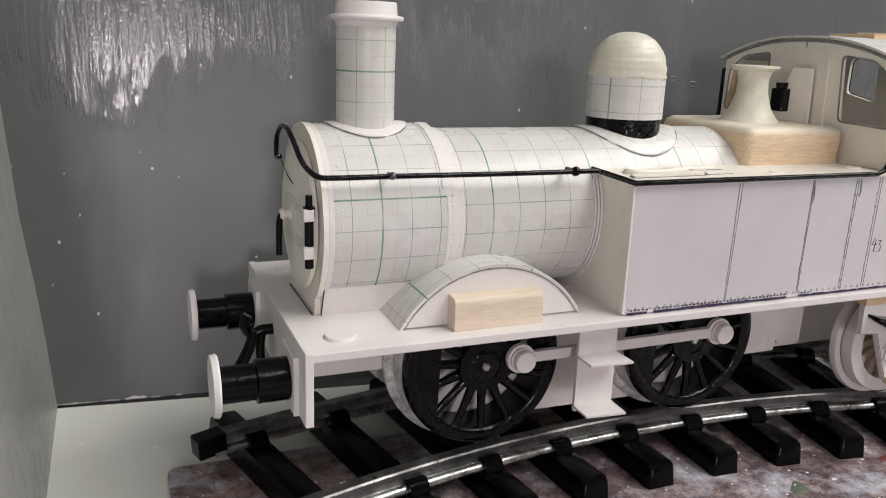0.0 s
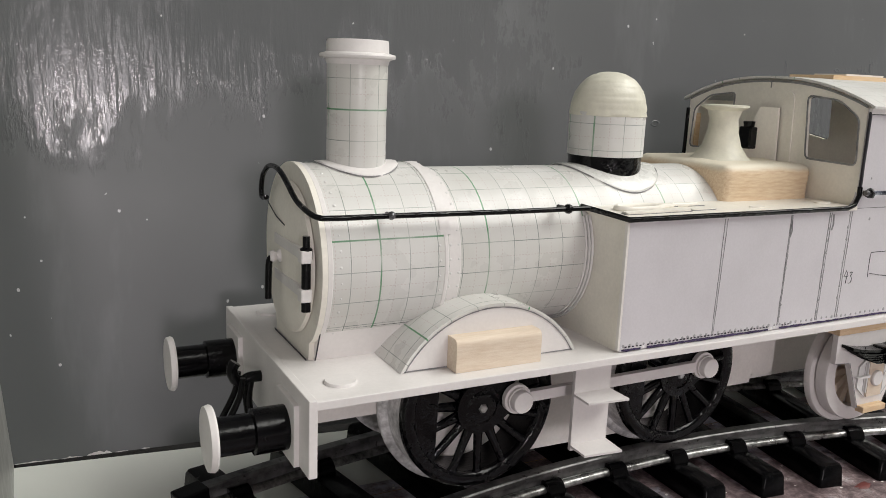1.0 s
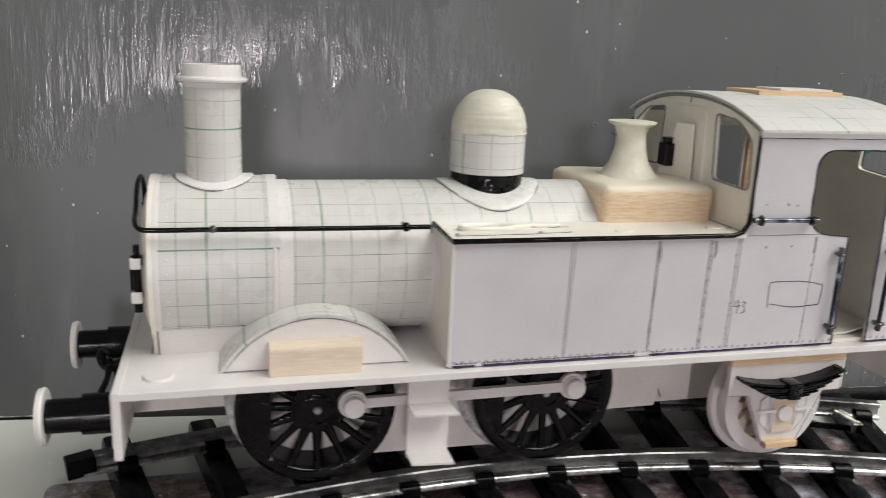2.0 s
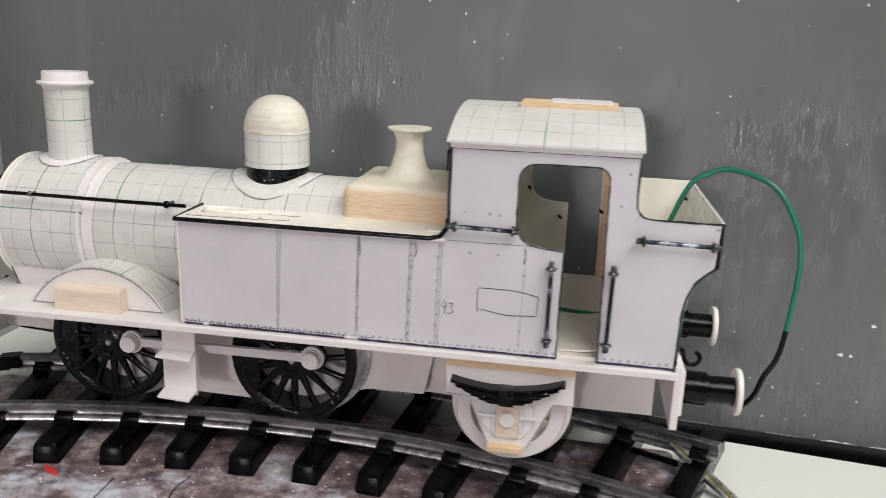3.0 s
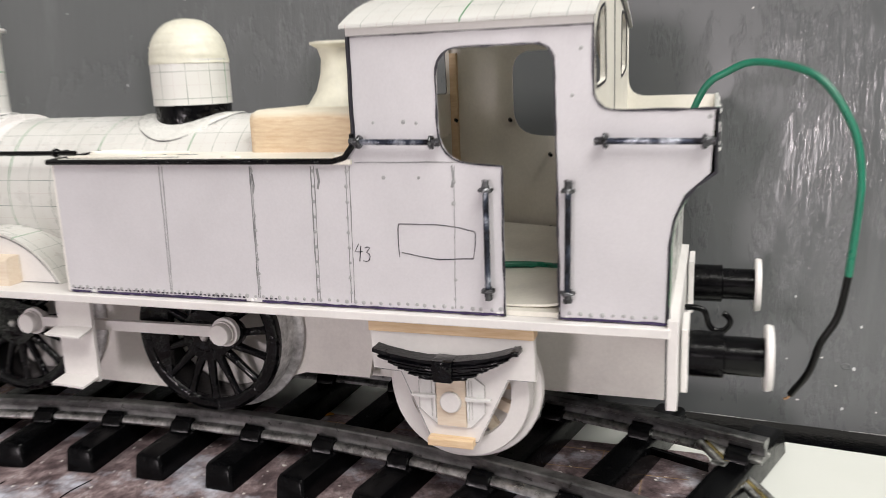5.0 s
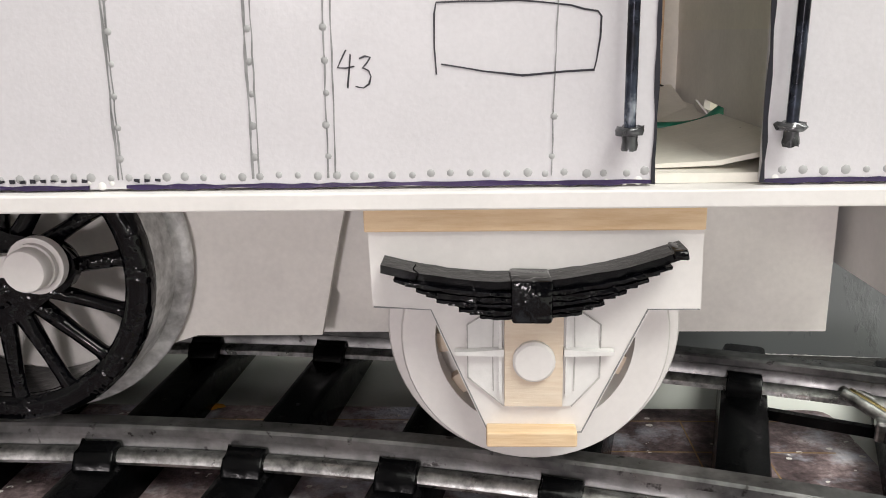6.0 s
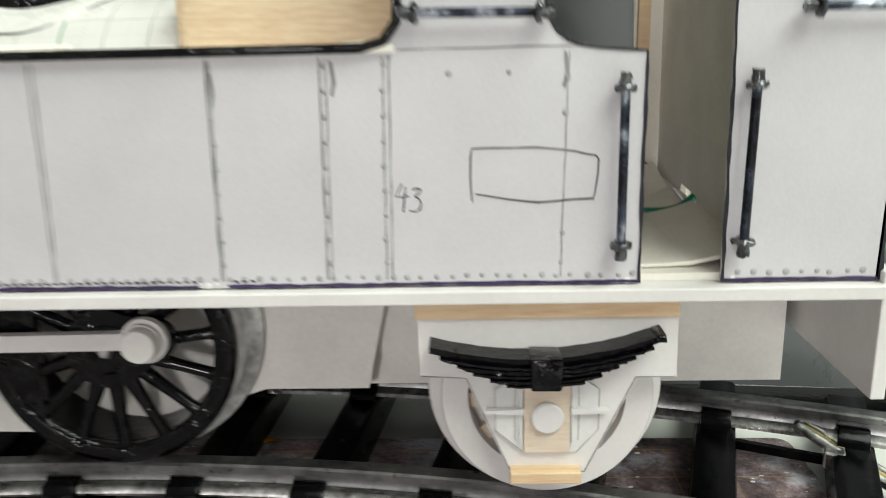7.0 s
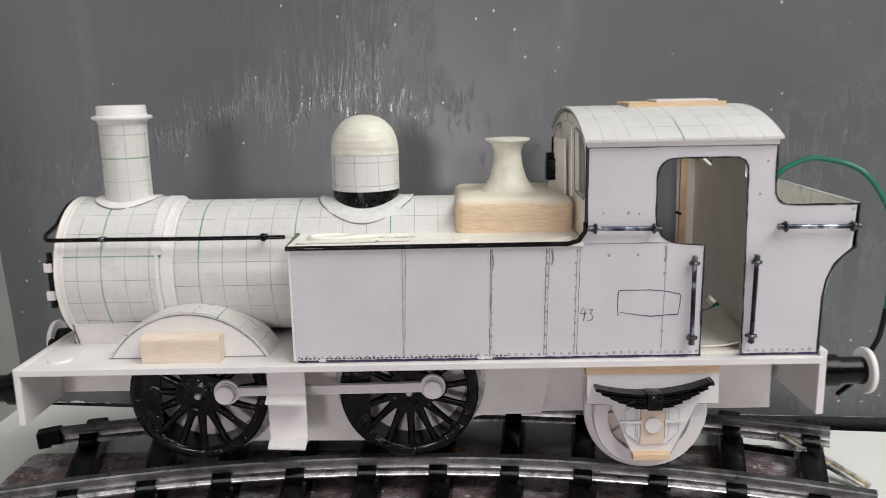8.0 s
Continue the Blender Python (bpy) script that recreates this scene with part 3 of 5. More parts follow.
# side sheets: tank side, cab side with the doorway, bunker side
SIDE_OUT = (
    [(0.1960, 0.1320), (0.3957, 0.1320), (0.3957, 0.1877)]
    + rounded([(0.3957, 0.1877), (0.3722, 0.1895), (0.3720, 0.2100)], [0, 0.0125, 0], 6)[1:]
    + rounded([(0.3720, 0.2100), (0.3720, 0.2297), (0.4147, 0.2297), (0.4157, 0.1800)], [0, 0.0100, 0.0070, 0], 6)[1:]
    + [(0.4160, 0.1320), (0.4540, 0.1320), (0.4542, 0.1600), (0.4555, 0.1690), (0.4585, 0.1765), (0.4625, 0.1812), (0.4683, 0.1858), (0.4687, 0.2065)]
    + rounded([(0.4687, 0.2065), (0.4282, 0.2065), (0.4282, 0.2380)], [0, 0.0085, 0], 6)[1:]
    + [(0.3390, 0.2380)]
    + rounded([(0.3390, 0.2380), (0.3385, 0.1900), (0.1960, 0.1900)], [0, 0.0080, 0], 6)[1:]
)
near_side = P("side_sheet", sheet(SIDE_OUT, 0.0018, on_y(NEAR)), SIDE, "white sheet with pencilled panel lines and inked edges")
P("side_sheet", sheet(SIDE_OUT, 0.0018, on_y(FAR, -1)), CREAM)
P("tank_front", cube(0.1962, 0.1990, NEAR + 0.0018, FAR - 0.0018, 0.1315, 0.1885), CREAM)
for y0, y1 in ((0.2665, 0.3010), (0.3560, 0.3905)):
    P("tank_top", cube(0.1945, 0.3375, y0, y1, 0.1885, 0.1905, bevel=0.0003), CREAM)


def cylinder(r, x0, x1, n=48, rings=1):
    """A tube lying along the boiler's axis, unrolled on the printed grid."""
    return uv_by(lathe([(r, x0 + (x1 - x0) * i / rings) for i in range(rings + 1)], (0, YC, ZB), "x", n), lambda co, f: ((co.x - 0.0938) / SQ, ang_uv(co, f, r)))


def ang_uv(co, f, r):
    a = math.atan2(co.z - ZB, YC - co.y)
    m = f.calc_center_median()
    b = math.atan2(m.z - ZB, YC - m.y)
    if a - b > math.pi:
        a -= 2 * math.pi
    if b - a > math.pi:
        a += 2 * math.pi
    return (a * r - 0.0130) / SQ


P("smokebox", cylinder(0.0385, 0.0715, 0.1235), GRID, smooth=40)
P("boiler", uv_by(cylinder(0.0362, 0.1225, 0.2800), lambda co, f: ((co.x - 0.0938) / SQ, ang_uv(co, f, 0.0362) + 2.35)), COLGRID, smooth=40)
P("smokebox_front", sheet([(YC + 0.0225, 0.1316), (YC + 0.0235, 0.1390), *arc(YC, ZB, 0.0391, -46, 226, 48), (YC - 0.0235, 0.1390), (YC - 0.0225, 0.1316)], 0.0022, on_x(0.0698)), CREAM)
te = bmesh.new()
rims = []
for side_, rad in ((0.0, 0.03872), (1.0, 0.03872), (1.0, 0.0363)):
    row = []
    for i in range(121):
        a = radians(20 + 140 * i / 120)
        fray = 0.0010 * noise.noise(Vector((i * 0.21, 3.0, 0.0))) + 0.0006 * noise.noise(Vector((i * 0.73, 9.0, 0.0)))
        lift_ = rad + (0.0005 * max(0.0, noise.noise(Vector((i * 0.37, 1.0, 5.0)))) if side_ and rad > 0.038 else 0.0)
        row.append(te.verts.new((0.1200 + side_ * (0.0046 + fray), YC - lift_ * math.cos(a), ZB + lift_ * math.sin(a))))
    rims.append(row)
for ra, rb in zip(rims, rims[1:]):
    for i in range(120):
        te.faces.new((ra[i], ra[i + 1], rb[i + 1], rb[i]))
P("torn_edge", te, CARD, "torn edge of the smokebox wrapper", 50)
saddle = P("saddle", sheet([(0.3050, 0.1314), (0.2987, 0.1458), (0.3000, 0.1470), (0.3570, 0.1470), (0.3583, 0.1458), (0.3520, 0.1314)], 0.0470, on_x(0.0720)), CARD)
b0 = bmesh.new()
stroke(b0, [(0.0722, 0.1461), (0.0950, 0.1460), (0.1185, 0.1459)], 0.0006, 0.2984)
ribbon(b0, [(0.0690, 0.3058, 0.1319), (0.0690, 0.3300, 0.1319), (0.0690, 0.3510, 0.1319)], 0.0006, (-1, 0, 0))
ribbon(b0, [(0.0722, 0.3046, 0.1318), (0.0722, 0.2986, 0.1455)], 0.0005, (0, -0.92, -0.4))
tagged(P("ink_line", b0, INK, "", None, saddle), "", "", "", "stuff")
fb = box(bmesh.new(), 0.2765, 0.3372, 0.2948, 0.3622, 0.1780, 0.2084, bevel=0.0042)
bmesh.ops.subdivide_edges(fb, edges=[e for e in fb.edges if e.calc_length() > 0.02], cuts=6, use_grid_fill=True)
for v in fb.verts:
    v.co += noise.noise_vector(v.co * 130) * 0.0005
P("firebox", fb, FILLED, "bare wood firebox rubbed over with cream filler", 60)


def round_uv(cx, cy, r, z0):
    """Prints the grid round an upright turned part."""
    def fn(co, f):
        m = f.calc_center_median()
        a, b = math.atan2(co.y - cy, co.x - cx), math.atan2(m.y - cy, m.x - cx)
        if a - b > math.pi:
            a -= 2 * math.pi
        if b - a > math.pi:
            a += 2 * math.pi
        return (a + math.pi / 2) * r / SQ + 1.6, (co.z - z0) / SQ
    return fn


def flange(cx, r0, r1, big, lift, rim):
    """A thin collar round an upright part, lying on a drum of radius big along the boiler's axis."""
    bm = bmesh.new()
    rings = []
    for r, h in ((r0, lift), (r0 + (r1 - r0) * 0.35, lift), (r1 - 0.0002, lift), (r1, lift * 0.8), (r1 + rim, -0.0006)):
        ring = []
        for i in range(48):
            a = 2 * math.pi * i / 48
            rr = r * (1 + (0.05 if r > r1 - 0.0003 else 0.0) * noise.noise(Vector((math.cos(a) * 4 + cx * 50, math.sin(a) * 4, 0.5))))
            dy = rr * math.sin(a)
            ring.append(bm.verts.new((cx + rr * math.cos(a), YC + dy, ZB + math.sqrt(big * big - dy * dy) + h)))
        rings.append(ring)
    for p, q in zip(rings, rings[1:]):
        for i in range(48):
            bm.faces.new((p[i], p[(i + 1) % 48], q[(i + 1) % 48], q[i]))
    return bm


CHX, DOX = 0.0974, 0.2280
chimney = P("chimney", uv_by(lathe([(0.0105, 0.0440), (0.0125, 0.0440), (0.0123, 0.0200), (0.0125, -0.006), (0.0105, -0.006), (0.0105, 0.0440)], (CHX, YC, 0.2041), "z", 40), round_uv(CHX, YC, 0.0125, 0.2302)), GRID, "white tube printed with a grid", 40)
P("chimney_lip", lathe([(0.0103, 0.0538), (0.0124, 0.0538), (0.0127, 0.0530), (0.0129, 0.0488), (0.0154, 0.0482), (0.0157, 0.0475), (0.0154, 0.0466), (0.0132, 0.0460), (0.0126, 0.0440), (0.0103, 0.0440), (0.0103, 0.0538)], (CHX, YC, 0.2041), "z", 40), CARD, "white card lip", 40, chimney)
P("chimney_base", flange(CHX, 0.0124, 0.0172, 0.0386, 0.0009, 0.0002), CARD, "", 40, chimney)


def collar_line(parent, cx, r, big, mat):
    """The shadow line round a collar, drawn in as a thin pencil-grey ring."""
    pts = []
    for i in range(61):
        a = 2 * math.pi * i / 60
        dy = r * math.sin(a)
        pts.append((cx + r * math.cos(a), YC + dy, ZB + math.sqrt(big * big - dy * dy) + 0.0003))
    P("rim_shade", tube(pts, 0.00028, 6), mat, "", 60, parent)


collar_line(chimney, CHX, 0.0175, 0.0386, PENCIL)
dome = P("dome", uv_by(lathe([(0.0, 0.0), (0.0184, 0.0), (0.0184, -0.0208), (0.0, -0.0208)], (DOX, YC, 0.2315), "z", 40), round_uv(DOX + 0.004, YC, 0.0181, 0.2385)), GRID, "white drum printed with a grid, filler cap and black band", 40)
cap = [(0.0184 * math.cos(radians(a)) ** 0.85 if a < 90 else 0.0, 0.0190 * math.sin(radians(a))) for a in range(90, -1, -3)]
cb = lathe([*cap, (0.0187, -0.0016), (0.0184, -0.0018), (0.0, -0.0018)], (DOX, YC, 0.2315), "z", 40)
for v in cb.verts:
    d = Vector((v.co.x - DOX, v.co.y - YC, 0))
    if d.length > 0.004:
        v.co += d.normalized() * 0.00045 * noise.noise(Vector((math.atan2(d.y, d.x) * 0.8, 4.0, v.co.z * 900)))
    v.co += noise.noise_vector(v.co * 420) * 0.0002
P("dome_cap", cb, PLASTER, "cream filler dome sanded by hand", 60, dome)
P("dome_band", lathe([(0.0, 0.0142), (0.0178, 0.0142), (0.0178, -0.006), (0.0, -0.006)], (DOX, YC, 0.1968), "z", 40), BLACK, "glossy black band", 40, dome)
P("dome_base", flange(DOX, 0.0176, 0.0256, 0.0363, 0.0009, 0.0002), GLAZED, "", 40, dome)
collar_line(dome, DOX, 0.0259, 0.0363, PENCIL)
P("safety_valve_cover", lathe([(0.0, 0.0295), (0.0105, 0.0300), (0.0122, 0.0298), (0.0122, 0.0288), (0.0088, 0.0270), (0.0074, 0.0225), (0.0080, 0.0160), (0.0102, 0.0085), (0.0140, 0.0030), (0.0164, 0.0012), (0.0164, -0.001), (0.0, -0.001)], (0.3057, YC, 0.2066), "z", 36), PLASTER, smooth=40)


def roof_z(y, crown=0.2515, eave=0.2380, half=0.0640):
    t = (y - YC) / half
    return eave + (crown - eave) * (1 - abs(t) ** 2.3)


ARCH = [(YC + 0.0595 * (i / 12 - 1), roof_z(YC + 0.0595 * (i / 12 - 1)) - 0.001) for i in range(25)]
WIN_N = rounded([(0.2715, 0.2100), (0.3015, 0.2108), (0.3040, 0.2432), (0.2850, 0.2412), (0.2730, 0.2330)], 0.003, 3)
WIN_F = [(2 * YC - y, z) for y, z in WIN_N][::-1]
BACK_N = rounded([(0.2755, 0.2140), (0.3030, 0.2160), (0.3000, 0.2440), (0.2860, 0.2412), (0.2740, 0.2330)], 0.003, 3)
BACK_F = rounded([(0.3558, 0.2158), (0.3775, 0.2200), (0.3775, 0.2400), (0.3690, 0.2435), (0.3570, 0.2440)], 0.003, 3)
cab_front = P("cab_front", sheet([(0.2690, 0.1905), *ARCH, (0.3880, 0.1905)], 0.002, on_x(0.3385), [WIN_N, WIN_F]), CREAM)
cab_rear = P("cab_rear", sheet([(0.2690, 0.1600), *ARCH, (0.3880, 0.1600)], 0.002, on_x(0.4260), [BACK_N, BACK_F]), CREAM)


def drawn(parent, loops, place, mat=INK, width=0.0008):
    """Inked outlines round openings."""
    bm = bmesh.new()
    for loop, nrm in loops:
        pts = [place(*p) for p in loop]
        ribbon(bm, [*pts, pts[0]], width, nrm)
    return tagged(P("ink_line", bm, mat, "black ink outline", None, parent), "", "", "", "stuff")


drawn(cab_front, [(WIN_N, (-1, 0, 0)), (WIN_F, (-1, 0, 0))], lambda y, z: (0.3384, y, z), PENCIL, 0.0009)
drawn(cab_rear, [(BACK_N, (1, 0, 0)), (BACK_F, (1, 0, 0))], lambda y, z: (0.4281, y, z), INK, 0.0009)
b0 = bmesh.new()
ribbon(b0, [(0.4281, y, z - 0.0006) for y, z in ARCH], 0.0011, (1, 0, 0))
ribbon(b0, [(0.4281, 0.3300, 0.2508), (0.4281, 0.3305, 0.1990)], 0.0006, (1, 0, 0))
tagged(P("ink_line", b0, INK, "", None, cab_rear), "", "", "", "stuff")
b0 = bmesh.new()
ribbon(b0, [(0.3384, y, z - 0.0006) for y, z in ARCH], 0.0010, (-1, 0, 0))
ribbon(b0, [(0.3384, 0.3285, 0.2505), (0.3384, 0.3285, 0.2465)], 0.0006, (-1, 0, 0))
tagged(P("ink_line", b0, PENCIL, "", None, cab_front), "", "", "", "stuff")
P("door_panel", sheet(rounded([(0.3105, 0.2060), (0.3460, 0.2060), (0.3455, 0.2450), (0.3120, 0.2450)], [0.0, 0.0, 0.005, 0.005], 4), 0.0008, on_x(0.3384, -1)), CREAM, "", None, cab_front)
P("door_fold", sheet([(0.3400, 0.2055), (0.3180, 0.2055), (0.3190, 0.2360), (0.3290, 0.2360)], 0.0012, lambda u, v, d: (0.3365 - 0.30 * (u - 0.318) - d, u, v)), CREAM, "", None, cab_front)
bk = cube(0.3270, 0.3345, 0.3290, 0.3375, 0.2130, 0.2250, bevel=0.0008)
lathe([(0.0, 0.0), (0.0030, 0.0), (0.0034, 0.003), (0.0, 0.003)], (0.3305, 0.3335, 0.2250), "z", 12, bk)
P("black_block", bk, BLACK, "small glossy black block", None, cab_front)
rb = bmesh.new()
ys = [YC + 0.0640 * (i / 16 - 1) for i in range(33)]
sheet([(y, roof_z(y) + 0.0012) for y in ys] + [(y, roof_z(y)) for y in ys[::-1]], 0.0925, on_x(0.3370), bm=rb)
P("roof", uv_by(rb, lambda co, f: ((co.x - 0.3370) / SQ + 0.3, (co.y - 0.266) / SQ + 0.2)), PALEGRID, smooth=30)
prof = [(0.4545, 0.1320), (0.4550, 0.1610), (0.4565, 0.1700), (0.4600, 0.1780), (0.4680, 0.1855), (0.4690, 0.2070)]
bm_ = bmesh.new()
sheet(prof + [(x - 0.0015, z) for x, z in prof[::-1]], FAR - NEAR, lambda u, v, d: (u, NEAR + d, v), bm=bm_)
P("bunker_rear", uv_by(bm_, lambda co, f: ((co.y - 0.268) / SQ, (co.z - 0.132) / SQ)), GRID)
P("cab_floor", cube(0.3420, 0.4540, 0.2705, 0.3865, 0.1316, 0.1335), CREAM)


# wheels
def wheel_parts(cx, yf, s):
    """s: +1 when the wheel lies beyond its face."""
    cz, R = 0.1083, 0.0366
    rim = [(R - 0.0062, s * 0.0012), (R - 0.0056, s * 0.0003), (R - 0.0046, 0.0), (R - 0.0026, -s * 0.0003), (R - 0.0012, -s * 0.0001), (R - 0.0003, s * 0.0006), (R, s * 0.0016), (R, s * 0.004), (R - 0.0062, s * 0.004), (R - 0.0062, s * 0.0012)]
    tyre = P("wheel", lathe(rim, (cx, yf, cz), "y", 56), BLACK, "glossy black spoked driving wheel", 50)
    P("tyre", lathe([(R - 0.006, s * 0.0036), (R - 0.0001, s * 0.0036), (R + 0.0005, s * 0.0146), (R + 0.0034, s * 0.0158), (R + 0.0040, s * 0.0166), (R + 0.0040, s * 0.0180), (R - 0.006, s * 0.0180), (R - 0.006, s * 0.0036)], (cx, yf, cz), "y", 56), TREAD, "bare grey metal tyre with a flange", 40, tyre)
    P("rim_inside", lathe([(R - 0.0063, s * 0.0030), (R - 0.0054, s * 0.0030), (R - 0.0058, s * 0.0178), (R - 0.0063, s * 0.0182), (R - 0.0063, s * 0.0030)], (cx, yf, cz), "y", 48), SATIN, "", 40, tyre)
    P("hub", lathe([(0.0, -s * 0.0016), (0.0050, -s * 0.0014), (0.0080, -s * 0.0007), (0.0096, s * 0.0008), (0.0104, s * 0.0024), (0.0100, s * 0.006), (0.0, s * 0.006)], (cx, yf, cz), "y", 28), BLACK, "", 40, tyre)
    for i in range(15):
        a = 2 * math.pi * (i + 0.3) / 15
        d, t = Vector((math.cos(a), 0, math.sin(a))), Vector((-math.sin(a), 0, math.cos(a)))
        bm = bmesh.new()
        c = Vector((cx, yf + s * 0.0022, cz))
        rows = []
        for r, w, h in ((0.0080, 0.0030, 0.0021), (0.0130, 0.0023, 0.0019), (0.0220, 0.0018, 0.0017), (0.0290, 0.0018, 0.0016), (0.0312, 0.0026, 0.0015)):
            rows.append([bm.verts.new(c + d * r + t * (w * math.cos(q)) + Vector((0, s * h * math.sin(q), 0))) for q in [k * math.pi / 4 for k in range(8)]])
        for ra, rb in zip(rows, rows[1:]):
            for k in range(8):
                bm.faces.new((ra[k], ra[(k + 1) % 8], rb[(k + 1) % 8], rb[k]))
        for v in bm.verts:
            v.co += noise.noise_vector(v.co * 300) * 0.00035
        P("spoke", bm, BLACK, "", 50, tyre)
    return tyre


def crank_side(tyre, cx, px, pz):
    """Fittings of the near wheels: balance weight, crank boss and bright axle end."""
    bw = [(cx + 0.0318 * math.cos(radians(a)), 0.1085 + 0.0318 * math.sin(radians(a))) for a in range(128, 233, 5)]
    P("balance_weight", sheet(bw, 0.0026, on_y(0.2876)), BLACK, "", 30, tyre)
    boss = [(cx + 0.0118 * math.cos(radians(a)), 0.1085 + 0.0118 * math.sin(radians(a))) for a in range(60, 301, 12)] + [(px + 0.0062 * math.cos(radians(a)), pz + 0.0062 * math.sin(radians(a))) for a in range(-80, 81, 16)]
    P("crank_boss", sheet(boss, 0.0030, on_y(0.2862)), BLACK, "", 30, tyre)
    P("axle_end", lathe([(0.0, -0.0016), (0.0016, -0.0016), (0.0022, -0.0008), (0.0024, 0.001), (0.0, 0.001)], (cx, 0.2862, 0.1080), "y", 6), FOOTM, "small bright hexagon", None, tyre)


for cx in (0.1400, 0.2507):
    crank_side(wheel_parts(cx, 0.2870, 1), cx, cx + 0.0140, 0.1108)
    wheel_parts(cx, 0.3700, -1)
    P("axle", lathe([(0.003, 0.0), (0.003, 0.083)], (cx, 0.287, 0.1085), "y", 12), SATIN, smooth=40)
for cx, cz in ((0.1558, 0.1107), (0.2632, 0.1119)):
    P("crank_pin", lathe([(0.0, -0.0010), (0.0046, -0.0010), (0.0050, -0.0003), (0.0050, 0.0022), (0.0055, 0.0022), (0.0055, 0.0036), (0.0066, 0.0038), (0.0066, 0.0062), (0.005, 0.0065), (0.005, 0.009), (0.0, 0.009)], (cx, 0.2795, cz), "y", 24), CARD, "white crank pin with a collar", 40)
P("coupling_rod", sheet([(0.1558, 0.1086), (0.2632, 0.1094), (0.2632, 0.1144), (0.1558, 0.1132)], 0.003, on_y(0.2830)), CARD, "white coupling rod")

# trailing wheel
for yf, s in ((0.2765, 1), (0.3805, -1)):
    tw = P("trailing_wheel", lathe([(0.0212, 0.0), (0.0282, 0.0), (0.0286, s * 0.0006), (0.0286, s * 0.0062), (0.0212, s * 0.0062), (0.0212, 0.0)], (0.3742, yf, 0.0974), "y", 56), CARD, "plain white card trailing wheel with a wide flange disc", 40)
    P("flange", lathe([(0.0, s * 0.0072), (0.0318, s * 0.0072), (0.0322, s * 0.0078), (0.0322, s * 0.0108), (0.0, s * 0.0108)], (0.3742, yf, 0.0974), "y", 56), CARD, "", 40, tw)
    for i in range(12):
        a = 2 * math.pi * (i + 0.25) / 12
        d, t = Vector((math.cos(a), 0, math.sin(a))), Vector((-math.sin(a), 0, math.cos(a)))
        c = Vector((0.3742, yf, 0.0974))
        bm = bmesh.new()
        quad = [c + d * r + t * w for r, w in ((0.006, -0.0018), (0.0213, -0.0022), (0.0213, 0.0022), (0.006, 0.0018))]
        vs = [[bm.verts.new(q + Vector((0, s * h, 0))) for q in quad] for h in (0.0040, 0.0070)]
        for k in range(4):
            bm.faces.new((vs[0][k], vs[0][(k + 1) % 4], vs[1][(k + 1) % 4], vs[1][k]))
        bm.faces.new(vs[0])
        P("spoke", bm, BALSA, "", None, tw)

# axlebox and spring (near side)
P("axlebox_plate", sheet([(0.3405, 0.1260), (0.3410, 0.1070), (0.3525, 0.1062), (0.3640, 0.0790), (0.3838, 0.0790), (0.3965, 0.1062), (0.4066, 0.1062), (0.4062, 0.1260)], 0.003, on_y(0.2690)), CARD)
P("plank", cube(0.3400, 0.4064, 0.2680, 0.2750, 0.1228, 0.1279, bevel=0.0003), PINE, "pale wooden strip")
LEAF_X = 0.3726


def leaf_z(x):
    t = (x - LEAF_X) / 0.0288
    return 0.1146 + 0.0047 * t * t + 0.0013 * t


def leaf(x0, x1, drop, thick, y0, y1):
    """One curved leaf with square-cut ends, its paint laid on thick and uneven."""
    n = 28
    xs = [x0 + (x1 - x0) * i / n for i in range(n + 1)]
    bm = sheet([(x, leaf_z(x) - drop) for x in xs] + [(x, leaf_z(x) - drop - thick) for x in xs[::-1]], y1 - y0, on_y(y0))
    for v in bm.verts:
        v.co += noise.noise_vector(v.co * 600) * 0.00028
    return bm


spring = P("spring", leaf(0.3438, 0.4015, 0.0, 0.0017, 0.2618, 0.2688), SATIN, "black laminated leaf spring", 30)
for i in range(9):
    P("leaf", leaf(0.3464 + 0.00205 * i, 0.3986 - 0.00205 * i, 0.0018 + 0.00062 * i, 0.00056, 0.2603 + 0.0007 * (i % 2) + 0.0002 * (i % 3), 0.2686), BLACK, "", 40, spring)
end_ = cube(0.3989, 0.4019, 0.2612, 0.2680, 0.1188, 0.1204, bevel=0.0004)
for v in end_.verts:
    v.co += noise.noise_vector(v.co * 500) * 0.0005
P("spring_end", end_, BLACK, "lump of paint on the spring's end", 60, spring)
bk = cube(0.3686, 0.3766, 0.2596, 0.2686, 0.1066, 0.1153, bevel=0.0007)
for v in bk.verts:
    v.co += noise.noise_vector(v.co * 400) * 0.0003
P("buckle", bk, BLACK, "", 40, spring)
fibre = tube(smooth_path([(0.3506, 0.2610, 0.1150), (0.3512, 0.2602, 0.1166), (0.3503, 0.2600, 0.1176), (0.3508, 0.2604, 0.1184)], 4), 0.00016, 6)
P("stray_bristle", fibre, SATIN, "", 60, spring)
P("axlebox_guide", cube(0.3676, 0.3794, 0.2672, 0.2692, 0.0860, 0.1070), BALSA, "bare wood strip")
